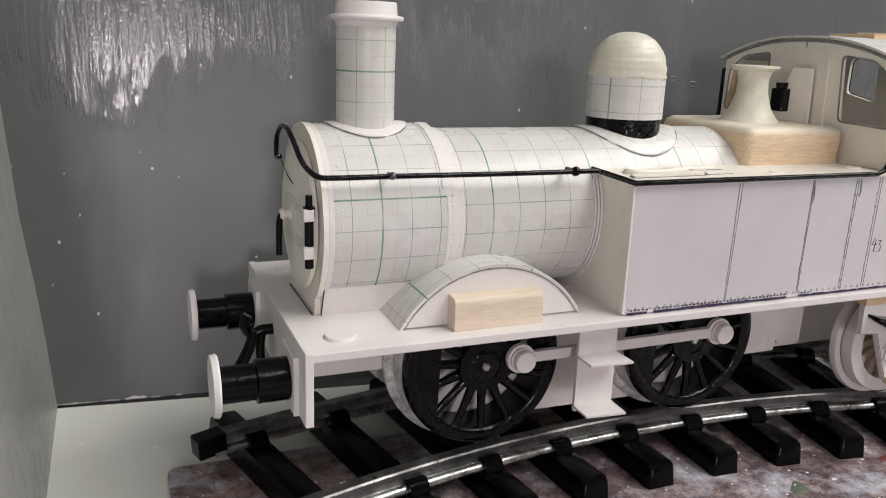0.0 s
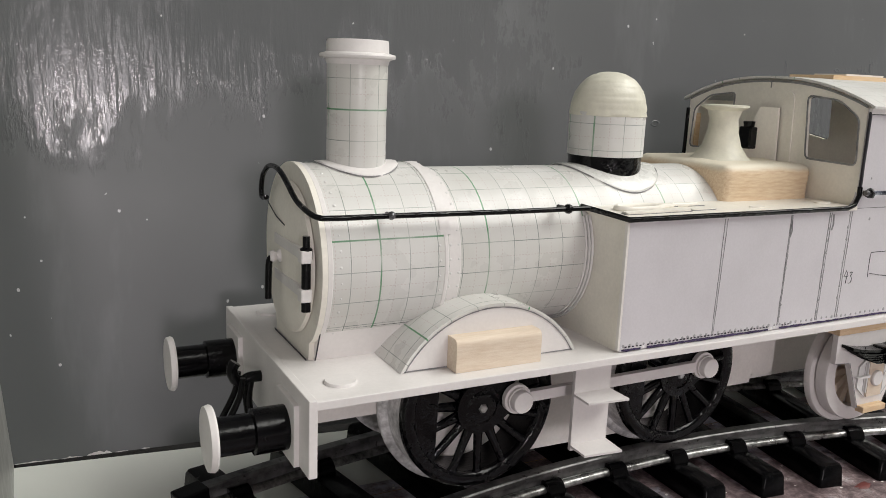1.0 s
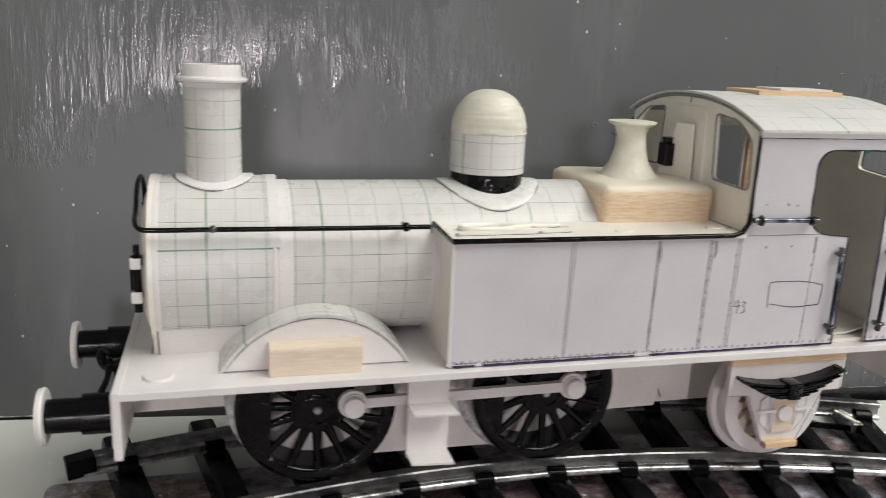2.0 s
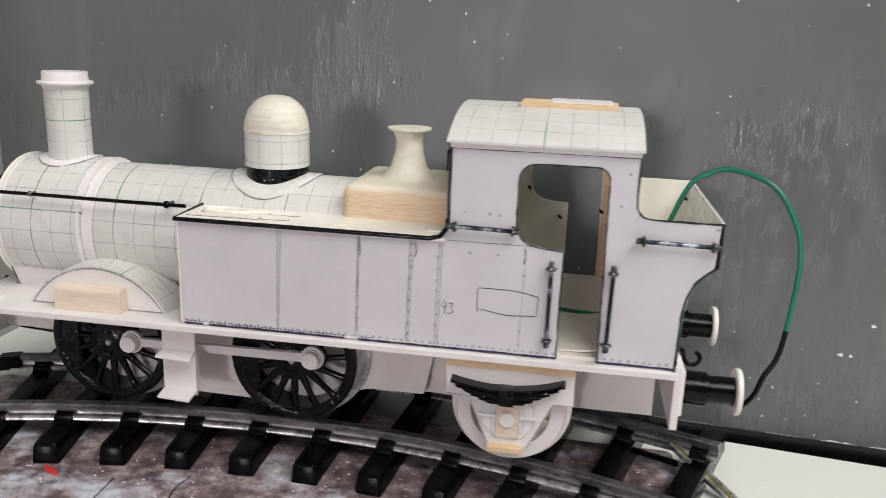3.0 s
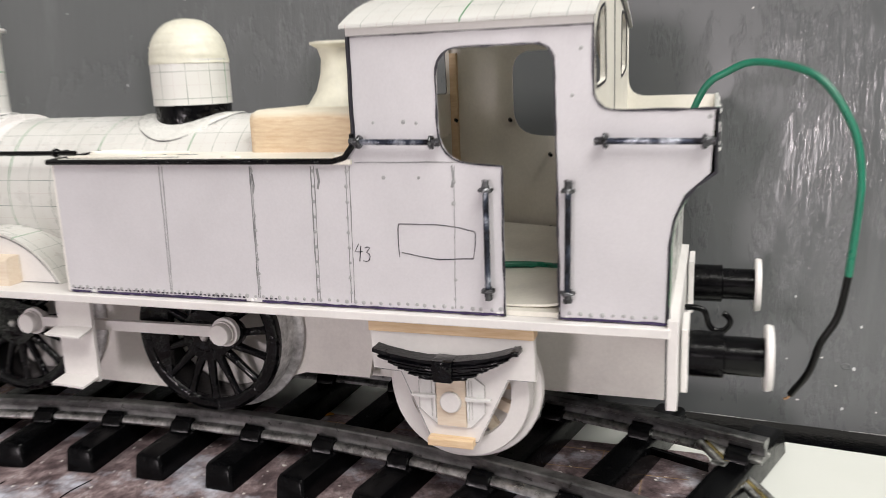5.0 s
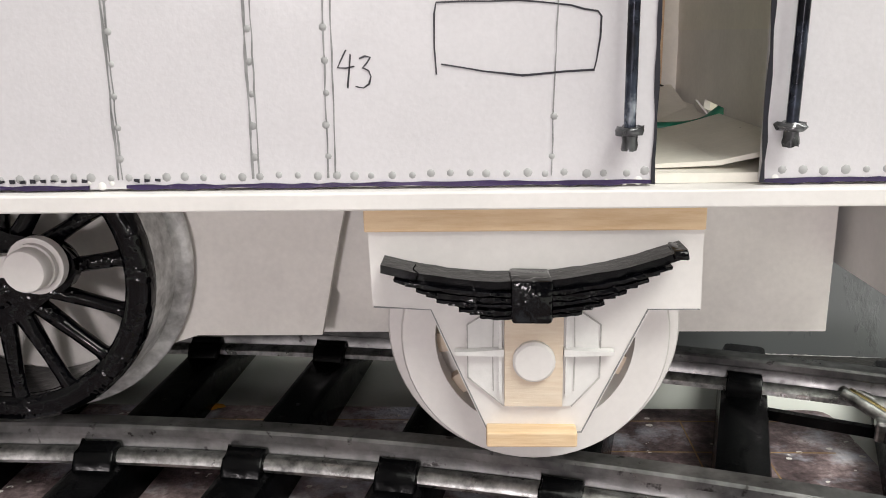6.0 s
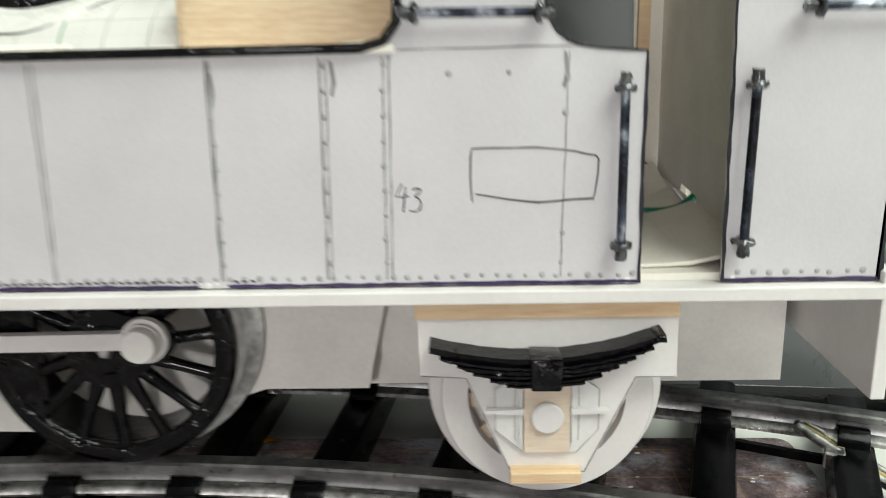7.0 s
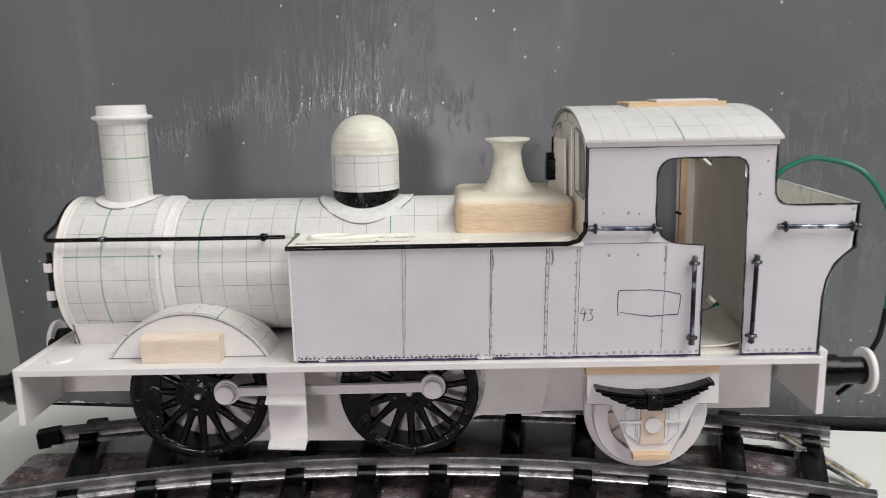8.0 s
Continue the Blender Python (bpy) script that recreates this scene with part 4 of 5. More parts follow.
for sx in (-1, 1):
    o = [(0.3735 + sx * dx, z) for dx, z in ((0.0060, 0.1068), (0.0085, 0.1068), (0.0134, 0.1034), (0.0134, 0.0920), (0.0060 if sx < 0 else 0.0078, 0.0856), (0.0, 0.0852), (0.0, 0.0872), (0.0060, 0.0872))]
    P("horn_cheek", sheet(o if sx < 0 else o[::-1], 0.0008, on_y(0.2683)), FILM, "clear-glued card cheek")
    P("rib", sheet([(0.3735 + sx * 0.0060, 0.0972), (0.3735 + sx * 0.0160, 0.0976), (0.3735 + sx * 0.0160, 0.0983), (0.3735 + sx * 0.0120, 0.0984), (0.3735 + sx * 0.0060, 0.0988)], 0.0022, on_y(0.2663)), FILM)
    P("inner_edge", cube(*sorted((0.3735 + sx * 0.0064, 0.3735 + sx * 0.0071)), 0.2672, 0.2684, 0.0885, 0.1055), FILM)
    line = bmesh.new()
    stroke(line, [p for p in o[:5]], 0.00028, 0.2683, 0.0002, 0.8)
    stroke(line, [(0.3735 + sx * 0.0082, 0.0890), (0.3735 + sx * 0.0083, 0.0970), (0.3735 + sx * 0.0081, 0.1050)], 0.00022, 0.2683, 0.0002, 1.0)
    tagged(P("glue_line", line, GLUELINE), "", "", "", "stuff")
lines = bmesh.new()
stroke(lines, [(0.3412, 0.1071), (0.3528, 0.1064), (0.3642, 0.0794), (0.3836, 0.0794), (0.3962, 0.1064), (0.4064, 0.1064)], 0.00022, 0.2690, 0.0002, 0.8)
tagged(P("pencil_line", lines, PENCIL, "pencilled outline"), "", "", "", "stuff")
P("keeper", cube(0.3638, 0.3824, 0.2650, 0.2700, 0.0778, 0.0812, bevel=0.0004), PINE, "pale wood keeper")
P("axlebox_cap", lathe([(0.0, 0.0), (0.0038, 0.0), (0.0043, 0.0005), (0.0043, 0.004), (0.0, 0.004)], (0.3735, 0.2656, 0.0962), "y", 28), CARD, smooth=40)

# splasher and block
cz_, R_, sx_ = 0.1087, 0.0465, 0.1392
face = arc(sx_, cz_, R_, 150.6, 29.4, 28)
for y0, y1, yf in ((0.2790, 0.3050, 0.2790), (0.3520, 0.3780, 0.3766)):
    spl = P("splasher", sheet(face, 0.0014, on_y(yf)), CARD, "cream card splasher with a printed grid on its curved top")
    top_ = bmesh.new()
    sheet(arc(sx_, cz_, R_ + 0.0008, 150.9, 29.1, 28) + arc(sx_, cz_, R_ - 0.0004, 29.1, 150.9, 28), y1 - y0, on_y(y0 - 0.0003), bm=top_)
    P("splasher_top", uv_by(top_, lambda co, f: (((math.atan2(co.z - cz_, co.x - sx_) - 2.28) * R_) / SQ, (co.y - 0.274) / SQ + 0.3)), GRID, "", 30, spl)
    b0 = bmesh.new()
    yl = yf - 0.0001 if yf < YC else yf + 0.0017
    stroke(b0, arc(sx_, cz_, R_ - 0.0009, 150.0, 30.0, 28), 0.0004, yl, 0.0002, 0.8)
    stroke(b0, [(sx_ - 0.0400, 0.1320), (sx_ - 0.021, 0.1319), (sx_ + 0.02, 0.1320), (sx_ + 0.0400, 0.1320)], 0.0004, yl, 0.0002, 0.8)
    tagged(P("ink_line", b0, PENCIL, "", None, spl), "", "", "", "stuff")
P("wood_block", sheet(rounded([(0.2712, 0.1316), (0.2790, 0.1316), (0.2790, 0.1450), (0.2712, 0.1450)], [0, 0, 0.0004, 0.0030], 6), 0.0394, lambda u, v, d: (0.1182 + d, u, v)), BALSA, "bare balsa wood block with a rounded top edge", 30)

# steps
P("step_plate", cube(0.1792, 0.1985, 0.2750, 0.2768, 0.0862, 0.1280), CARD)
for z, x1 in ((0.1118, 0.2005), (0.0880, 0.1990)):
    P("step_tread", sheet([(0.1790, 0.2750), (0.1798, 0.2655), (x1, 0.2640), (0.1985, 0.2750)], 0.0010, lambda u, v, d: (u, v, z - 0.10 * (0.275 - v) + d)), CARD)


# buffers
def buffer(x, y, z, s, name="buffer"):
    b = P(name, lathe([(0.0, 0.0), (0.0086, 0.0), (0.0086, s * 0.0145), (0.0072, s * 0.0150), (0.0072, s * 0.0285), (0.0, s * 0.0285)], (x, y, z), "x", 28), SATIN, "black buffer barrel with a white disc head", 40)
    P("buffer_head", lathe([(0.0, s * 0.0285), (0.0118, s * 0.0285), (0.0123, s * 0.0293), (0.0118, s * 0.0312), (0.0, s * 0.0318)], (x, y, z), "x", 36), CARD, "white disc", 40, b)
    P("buffer_pad", cube(x - 0.0001 if s > 0 else x - 0.0022, x + 0.0022 if s > 0 else x + 0.0001, y - 0.0115, y + 0.0115, z - 0.0115, z + 0.0125, bevel=0.0003), CARD, "", None, b)


for y in (0.2868, 0.3712):
    buffer(0.0567, y, 0.1138, -1)
    buffer(0.4586, y + 0.001, 0.1155 if y < YC else 0.1205, 1)

# smokebox rings, door and fittings
for x0, x1, r in ((0.0720, 0.0742, 0.0389), (0.1214, 0.1232, 0.0387), (0.1236, 0.1300, 0.0365)):
    P("boiler_band", lathe([(r - 0.002, 0.0), (r - 0.0002, 0.0), (r, 0.0003), (r, x1 - x0 - 0.0003), (r - 0.0002, x1 - x0), (r - 0.002, x1 - x0), (r - 0.002, 0.0)], (x0, YC, ZB), "x", 56), CARD, "white card band", 30)
for x, r in ((0.1925, 0.0366), (0.1938, 0.0372), (0.1950, 0.0380)):
    for a0, a1 in ((152, 262), (-82, 28)):
        P("cladding_ring", sheet(arc(YC, ZB, r, a0, a1, 24) + arc(YC, ZB, 0.0355, a1, a0, 24), 0.0010, on_x(x)), FILM, "thin card ring", 30)
door = P("smokebox_door", lathe([(0.0, -0.0042), (0.012, -0.0040), (0.024, -0.0030), (0.0310, -0.0012), (0.0315, 0.0004), (0.0, 0.0004)], (0.0690, YC, ZB), "x", 48), CREAM, "cream card door with black hinge", 40)
for z in (0.1765, 0.1615):
    P("hinge_strap", cube(0.0645, 0.0670, 0.2950, 0.3360, z - 0.0022, z + 0.0022, bevel=0.0004), CARD, "", None, door)
    P("hinge_eye", cube(0.0628, 0.0672, 0.2935, 0.2985, z - 0.0025, z + 0.0025, bevel=0.0006), CARD, "", None, door)
P("hinge_post", lathe([(0.0, 0.0), (0.0018, 0.0), (0.0018, 0.020), (0.0024, 0.0205), (0.0024, 0.0245), (0.0014, 0.025), (0.0014, 0.0292), (0.0, 0.0292)], (0.0655, 0.2960, 0.1550), "z", 12), SATIN, "black hinge post", 40, door)
P("door_boss", lathe([(0.0, -0.0085), (0.0020, -0.0085), (0.0026, -0.007), (0.0016, -0.0055), (0.0030, -0.004), (0.0, -0.004)], (0.0690, 0.3290, 0.1700), "x", 16), CARD, "", 40, door)
P("door_handle", tube(smooth_path([(0.0620, 0.3285, 0.1700), (0.0605, 0.3290, 0.1680), (0.0602, 0.3295, 0.1600), (0.0602, 0.3300, 0.1520)], 4), 0.0014), SATIN, "black handle", 60, door)
b0 = bmesh.new()
ribbon(b0, [(0.0652, 0.3480, 0.1900), (0.0652, 0.3350, 0.1855), (0.0652, 0.3230, 0.1838)], 0.0005, (-1, 0, 0))
P("ink_line", b0, INK, "", None, door)


def dots(bm, pts, r, h, place, seg=7):
    """Small round rivet heads; place(u, v, d) gives the 3D point at height d."""
    for u, v in pts:
        k = r * random.uniform(0.75, 1.15)
        low = [bm.verts.new(place(u + k * math.cos(6.283 * i / seg), v + k * math.sin(6.283 * i / seg), 0)) for i in range(seg)]
        top = [bm.verts.new(place(u + 0.6 * k * math.cos(6.283 * i / seg), v + 0.6 * k * math.sin(6.283 * i / seg), h)) for i in range(seg)]
        for i in range(seg):
            bm.faces.new((low[i], low[(i + 1) % seg], top[(i + 1) % seg], top[i]))
        bm.faces.new(top)
    return bm


def jit(v, a):
    return v + random.uniform(-a, a)


# glue rivets on the boiler bands
b0 = bmesh.new()
for x, r in ((0.0775, 0.0386), (0.1195, 0.0386), (0.1250, 0.0365), (0.1288, 0.0365)):
    for i in range(26):
        a = radians(-60 + i * 9.2)
        c, s_ = math.cos(a), math.sin(a)
        dots(b0, [(jit(x, 0.0003), 0.0)], 0.0006, 0.0002, lambda u, v, d: (u, YC - (r + d) * c - v * s_, ZB + (r + d) * s_ - v * c), 6)
tagged(P("glue_rivets", b0, FILM, "rows of clear glue rivets", 60), "", "", "", "stuff")

# pencil and ink on the near side sheet
random.seed(4)
b0 = bmesh.new()
for xt, xb, w in ((0.2503, 0.2494, 0.0003), (0.2518, 0.2502, 0.0003), (0.2930, 0.2920, 0.0005), (0.2937, 0.2927, 0.0003), (0.3198, 0.3188, 0.0004), (0.3213, 0.3200, 0.0003), (0.3347, 0.3336, 0.0003), (0.3362, 0.3350, 0.0003), (0.3779, 0.3765, 0.0002)):
    n = 16
    stroke(b0, [(jit(xt + (xb - xt) * i / n, 0.00010), 0.1878 + (0.1338 - 0.1878) * i / n) for i in range(n + 1)], w, NEAR, 0.00015, 1.0)
stroke(b0, [(0.3385 + 0.0435 * i / 12, jit(0.1892, 0.0001)) for i in range(13)], 0.0004, NEAR, 0.00015, 0.8)
for x, z in ((0.3225, 0.183), (0.2938, 0.181), (0.3770, 0.184)):
    stroke(b0, [(x, z + 0.004), (x + 0.0006, z - 0.001), (x - 0.0002, z - 0.004)], 0.0007, NEAR, 0.0002, 0.8)
tagged(P("pencil_line", b0, PENCIL, "pencilled panel lines", None, near_side), "", "", "", "stuff")

b0 = bmesh.new()
corner = [i for i, p in enumerate(SIDE_OUT) if p == (0.3957, 0.1320)][0]
edge = SIDE_OUT[corner:]
stop = [i for i, p in enumerate(edge) if p == (0.4160, 0.1320)][0]
run = []
for p, q in zip(edge[:stop + 1], edge[1:stop + 1]):
    n = max(1, int((Vector(p) - Vector(q)).length / 0.004))
    run += [tuple(Vector(p).lerp(Vector(q), k / n)) for k in range(n)]
stroke(b0, [(jit(x, 0.00012), jit(z, 0.00012)) for x, z in run + [edge[stop]]], 0.0007, NEAR, 0.0003, 0.9)
rest = [p for p in edge[stop + 1:] if p[0] > 0.4279]
run = []
for p, q in zip(rest, rest[1:]):
    n = max(1, int((Vector(p) - Vector(q)).length / 0.004))
    run += [tuple(Vector(p).lerp(Vector(q), k / n)) for k in range(n)]
stroke(b0, [(jit(x, 0.00012), jit(z, 0.00012)) for x, z in run + [rest[-1]]], 0.0008, NEAR, 0.0003, 0.9)
# the roof's shadow line below the eave, drawn in the same ink
stroke(b0, [(0.3390 + 0.0890 * i / 20, jit(0.2352, 0.0001)) for i in range(21)], 0.0006, NEAR, 0.0002, 0.8)
stroke(b0, [(0.3388, 0.2350), (0.3387, 0.2250), (0.3386, 0.2100), (0.3384, 0.1980)], 0.0012, NEAR, 0.0004, 0.6)
# the drawn plate and the number
for pts in (
    [(0.3550, 0.1530), (0.3547, 0.1580), (0.3548, 0.1640), (0.3552, 0.1659), (0.3600, 0.1660), (0.3650, 0.1659), (0.3700, 0.1660), (0.3750, 0.1655), (0.3797, 0.1649), (0.3820, 0.1642), (0.3845, 0.1638), (0.3852, 0.1629), (0.3851, 0.1593), (0.3845, 0.1550), (0.3841, 0.1534), (0.3789, 0.1532), (0.3740, 0.1528), (0.3710, 0.1526), (0.3637, 0.1535), (0.3600, 0.1542), (0.3559, 0.1549)],
    [(0.3382, 0.1578), (0.3372, 0.1560), (0.3365, 0.1546), (0.3380, 0.1545), (0.3397, 0.1548)],
    [(0.3390, 0.1570), (0.3387, 0.1545), (0.3382, 0.1508)],
    [(0.3406, 0.1562), (0.3417, 0.1566), (0.3427, 0.1564), (0.3420, 0.1553), (0.3412, 0.1545), (0.3423, 0.1540), (0.3427, 0.1529), (0.3423, 0.1515), (0.3412, 0.1508), (0.3397, 0.1511)],
):
    stroke(b0, pts, 0.00034, NEAR, 0.00015, 0.7)
tagged(P("ink_line", b0, INK, "black ink edges, painted shadow line under the eave, drawn plate and the number 43", None, near_side), "", "", "", "stuff")

b0 = bmesh.new()
for x0, x1 in ((0.1970, 0.2075), (0.2110, 0.2860), (0.2935, 0.3955), (0.4165, 0.4535)):
    n = int((x1 - x0) / 0.0025)
    stroke(b0, [(x0 + (x1 - x0) * i / n, jit(0.1324, 0.00012)) for i in range(n + 1)], 0.0009, NEAR, 0.0003, 0.7)
tagged(P("purple_line", b0, PURPLE, "dark purple ink along the bottom edge", None, near_side), "", "", "", "stuff")
b0 = bmesh.new()
x = 0.1985
while x < 0.30:
    if not (0.2075 < x < 0.2110 or 0.2850 < x < 0.2930):
        stroke(b0, [(x, jit(0.1337, 0.0001)), (x + 0.0011, jit(0.1337, 0.0001))], 0.0006, NEAR, 0.00025, 0.8)
    x += 0.0021
tagged(P("rivet_dash", b0, INK, "inked dashes", None, near_side), "", "", "", "stuff")
b0 = bmesh.new()
put = lambda u, v, d: (u, NEAR - d, v)
dots(b0, [(jit(0.198 + 0.0037 * i, 0.0004), jit(0.1343, 0.00025)) for i in range(69) if not 0.3965 < 0.198 + 0.0037 * i < 0.4165], 0.00085, 0.00025, put)
for xt, xb in ((0.2938, 0.2928), (0.3206, 0.3194), (0.3347, 0.3337)):
    dots(b0, [(jit(xt + (xb - xt) * i / 8, 0.0002), 0.186 - 0.0060 * i) for i in range(9)], 0.00075, 0.00025, put)
dots(b0, [(0.3775, 0.1820), (0.3772, 0.1740), (0.3769, 0.1450), (0.3766, 0.1375), (0.3500, 0.1835), (0.3640, 0.1835), (0.347, 0.2040), (0.359, 0.2040), (0.364, 0.2035), (0.421, 0.2120), (0.424, 0.2275), (0.466, 0.2040)], 0.0008, 0.00025, put)
tagged(P("glue_rivets", b0, GLUE, "rows of grey glue rivets", 60, near_side), "", "", "", "stuff")
b0 = bmesh.new()
for x, z, r in ((0.2090, 0.1330, 0.0016), (0.2885, 0.1328, 0.0018), (0.2860, 0.1335, 0.0011), (0.2905, 0.1334, 0.0012), (0.3930, 0.1328, 0.0015), (0.3905, 0.1326, 0.0012), (0.3870, 0.1327, 0.0010), (0.4185, 0.1330, 0.0012)):
    dots(b0, [(x, z - 0.0002)], r * 0.55, 0.0002, put, 10)
tagged(P("glue_run", b0, FILM, "shiny runs of clear glue", 60, near_side), "", "", "", "stuff")
P("sheet_edge", cube(0.1950, 0.1961, NEAR, NEAR + 0.0018, 0.1325, 0.1880), INNER, "bare edge", None, near_side)
P("eave_strip", cube(0.3385, 0.4283, 0.2668, 0.2679, 0.2354, 0.2382), CARD, "", None, near_side)

# pencil strokes and rivets on the bunker's back
b0 = bmesh.new()
for pts in ([(0.275, 0.1930), (0.279, 0.1945), (0.283, 0.1935)], [(0.288, 0.2000), (0.287, 0.1960), (0.290, 0.1960)], [(0.290, 0.1990), (0.290, 0.1930)], [(0.296, 0.2000), (0.295, 0.1950)], [(0.301, 0.2000), (0.301, 0.1950)], [(0.306, 0.2005), (0.306, 0.1960)]):
    ribbon(b0, [(0.4695, y, z) for y, z in pts], 0.0004, (1, 0, 0), 0.0002)
for i in range(9):
    y = 0.292 + 0.0022 * i
    ribbon(b0, [(0.4600 - 0.0052, y, 0.1665), (0.4551, y - 0.002, 0.1590), (0.4550, y - 0.001, 0.1555)], 0.0004, (1, 0, 0), 0.0003)
tagged(P("pencil_line", b0, PENCIL, "pencil scribble"), "", "", "", "stuff")
b0 = bmesh.new()
dots(b0, [(y, z) for y in (0.300, 0.3255) for z in (0.190, 0.197, 0.204)] + [(0.3845, z) for z in (0.190, 0.2045)], 0.0012, 0.0006, lambda u, v, d: (0.4692 + d, u, v))
tagged(P("glue_rivets", b0, FILM, "clear glue rivets", 60), "", "", "", "stuff")

# tank top fittings
def flat(name, outline, z, thick, holes=(), mat=None, label=""):
    return P(name, sheet(outline, thick, lambda u, v, d: (u, v, z + d), holes), mat or CREAM, label)


key = bmesh.new()
tube(smooth_path([(0.2290, 0.2855, 0.1913), (0.2200, 0.2812, 0.1912), (0.2080, 0.2815, 0.1912), (0.2030, 0.2855, 0.1912), (0.2080, 0.2900, 0.1912), (0.2200, 0.2905, 0.1912), (0.2290, 0.2868, 0.1913)], 5), 0.0015, 6, key)
tube([(0.2290, 0.2862, 0.1912), (0.2350, 0.2868, 0.1912), (0.2385, 0.2890, 0.1912), (0.2420, 0.2870, 0.1912), (0.2520, 0.2880, 0.1912)], 0.0010, 6, key)
P("filler_outline", key, CREAM, "cream card loop", 60)
strips = (([(0.1985, 0.2735), (0.2360, 0.2745), (0.2375, 0.2790), (0.2000, 0.2785)], 0.0010), ([(0.2380, 0.2755), (0.2530, 0.2765), (0.2525, 0.2790), (0.2400, 0.2800)], 0.0008), ([(0.2040, 0.2840), (0.2270, 0.2835), (0.2275, 0.2890), (0.2060, 0.2892)], 0.0006))
for out, th in strips:
    flat("card_strip", rounded(out, 0.0012, 3), 0.1905, th)
# grey outlines put the shade round the strips into the colour
b0 = bmesh.new()
for out, th in strips:
    pts = [(x, y, 0.1906) for x, y in rounded(out, 0.0012, 3)]
    c = sum((Vector(p) for p in pts), Vector()) / len(pts)
    pts = [c + (Vector(p) - c) * 1.03 for p in pts]
    ribbon(b0, [*pts, pts[0]], 0.0006, (0, 0, 1), 0.0002)
ribbon(b0, [(0.2380, 0.2880, 0.1906), (0.2450, 0.2868, 0.1906), (0.2560, 0.2872, 0.1906)], 0.0005, (0, 0, 1), 0.0002)
tagged(P("pencil_line", b0, PENCIL, "dark outlines that paint in the shade round the card strips"), "", "", "", "stuff")
for x, y, rx, ry in ((0.2790, 0.2770, 0.0045, 0.0022), (0.3290, 0.2800, 0.0048, 0.0030), (0.2870, 0.3020, 0.0, 0.0)):
    if rx:
        flat("lid", [(x + rx * math.cos(a / 10 * math.pi), y + ry * math.sin(a / 10 * math.pi)) for a in range(20)], 0.1905, 0.0007)
for x, y in ((0.0735, 0.2790), (0.0735, 0.3770)):
    P("cover_disc", lathe([(0.0, 0.0013), (0.0058, 0.0013), (0.0062, 0.0008), (0.0062, 0.0), (0.0, 0.0)], (x, y, 0.1314), "z", 24), CARD, "", 40)
P("tank_edging", tube([(0.1945, 0.3570, 0.1905), (0.1945, 0.3905, 0.1898), (0.3300, 0.3905, 0.1898), (0.3350, 0.3902, 0.1912), (0.3382, 0.3898, 0.1955), (0.3386, 0.3896, 0.2100), (0.3388, 0.3896, 0.2330)], 0.0013), BLACK, "black beading", 60)

# cab inside
P("cab_post", cube(0.4165, 0.4208, 0.3840, 0.3871, 0.1340, 0.2300), PINE, "pale wooden post")
P("cab_post", cube(0.3406, 0.3440, 0.3840, 0.3871, 0.1340, 0.2300), PINE, "pale wooden post")
for x, z in ((0.4154, 0.1845), (0.4195, 0.1425), (0.3425, 0.1972), (0.3705, 0.1968), (0.4325, 0.1966), (0.4645, 0.1962), (0.3904, 0.1425), (0.3904, 0.1795)):
    P("pin_end", tube([(x, 0.3875, z), (x + 0.0006, 0.3835, z), (x + 0.0016, 0.3825, z - 0.0004)], 0.0009, 8), SATIN, "bent pin end", 60)
P("bunker_front", sheet([(0.2698, 0.1335), (0.3872, 0.1335), (0.3872, 0.1600), (0.2698, 0.1600)], 0.0018, on_x(0.4262), [[(0.3300, 0.1342), (0.3312, 0.1402), (0.3502, 0.1410), (0.3532, 0.1342)]]), INNER, "card with a ragged hole for the wire")
P("dark_pin", lathe([(0.0, -0.0042), (0.0011, -0.0040), (0.0014, -0.0030), (0.0012, 0.0), (0.0, 0.0)], (0.4262, 0.3063, 0.1366), "x", 10), SATIN, "", 40)
P("floor_sheet", sheet([(0.3930, 0.1336), (0.3930, 0.1344), (0.4100, 0.1352), (0.4260, 0.1385), (0.4260, 0.1375), (0.4100, 0.1342)], 0.105, on_y(0.2750)), CREAM)
P("card_scrap", sheet([(0.3365, 0.1420), (0.3425, 0.1405), (0.3462, 0.1372), (0.3440, 0.1330), (0.3352, 0.1358)], 0.0006, lambda u, v, d: (0.4240 - (v - 0.137) * 0.8 + d, u, v)), CARD)

# couplings
hook = P("rear_hook", tube(smooth_path([(0.4580, 0.3305, 0.1206), (0.4625, 0.3305, 0.1205), (0.4660, 0.3305, 0.1190), (0.4675, 0.3308, 0.1140), (0.4700, 0.3310, 0.1110), (0.4740, 0.3310, 0.1112), (0.4762, 0.3310, 0.1145), (0.4752, 0.3310, 0.1172), (0.4732, 0.3310, 0.1186)], 5), 0.0013), SATIN, "black wire hook", 60)
coup = P("front_coupling", tube(smooth_path([(0.0570, 0.3285, 0.1190), (0.0520, 0.3285, 0.1190), (0.0480, 0.3285, 0.1175), (0.0455, 0.3285, 0.1195), (0.0445, 0.3285, 0.1235), (0.0460, 0.3285, 0.1262)], 5), 0.0024), SATIN, "black hook with a hanging screw link", 60)
for y in (0.3245, 0.3325):
    P("link", tube(smooth_path([(0.0480, y, 0.1205), (0.0465, y, 0.1120), (0.0410, y, 0.1010), (0.0380, y, 0.0955)], 5), 0.0013), SATIN, "", 60, coup)
P("link_bar", tube([(0.0382, 0.3225, 0.0957), (0.0382, 0.3345, 0.0957)], 0.0020), SATIN, "", 60, coup)
P("drop_link", tube(smooth_path([(0.0520, 0.3285, 0.1185), (0.0510, 0.3290, 0.1100), (0.0520, 0.3290, 0.1010)], 5), 0.0020), SATIN, "", 60, coup)

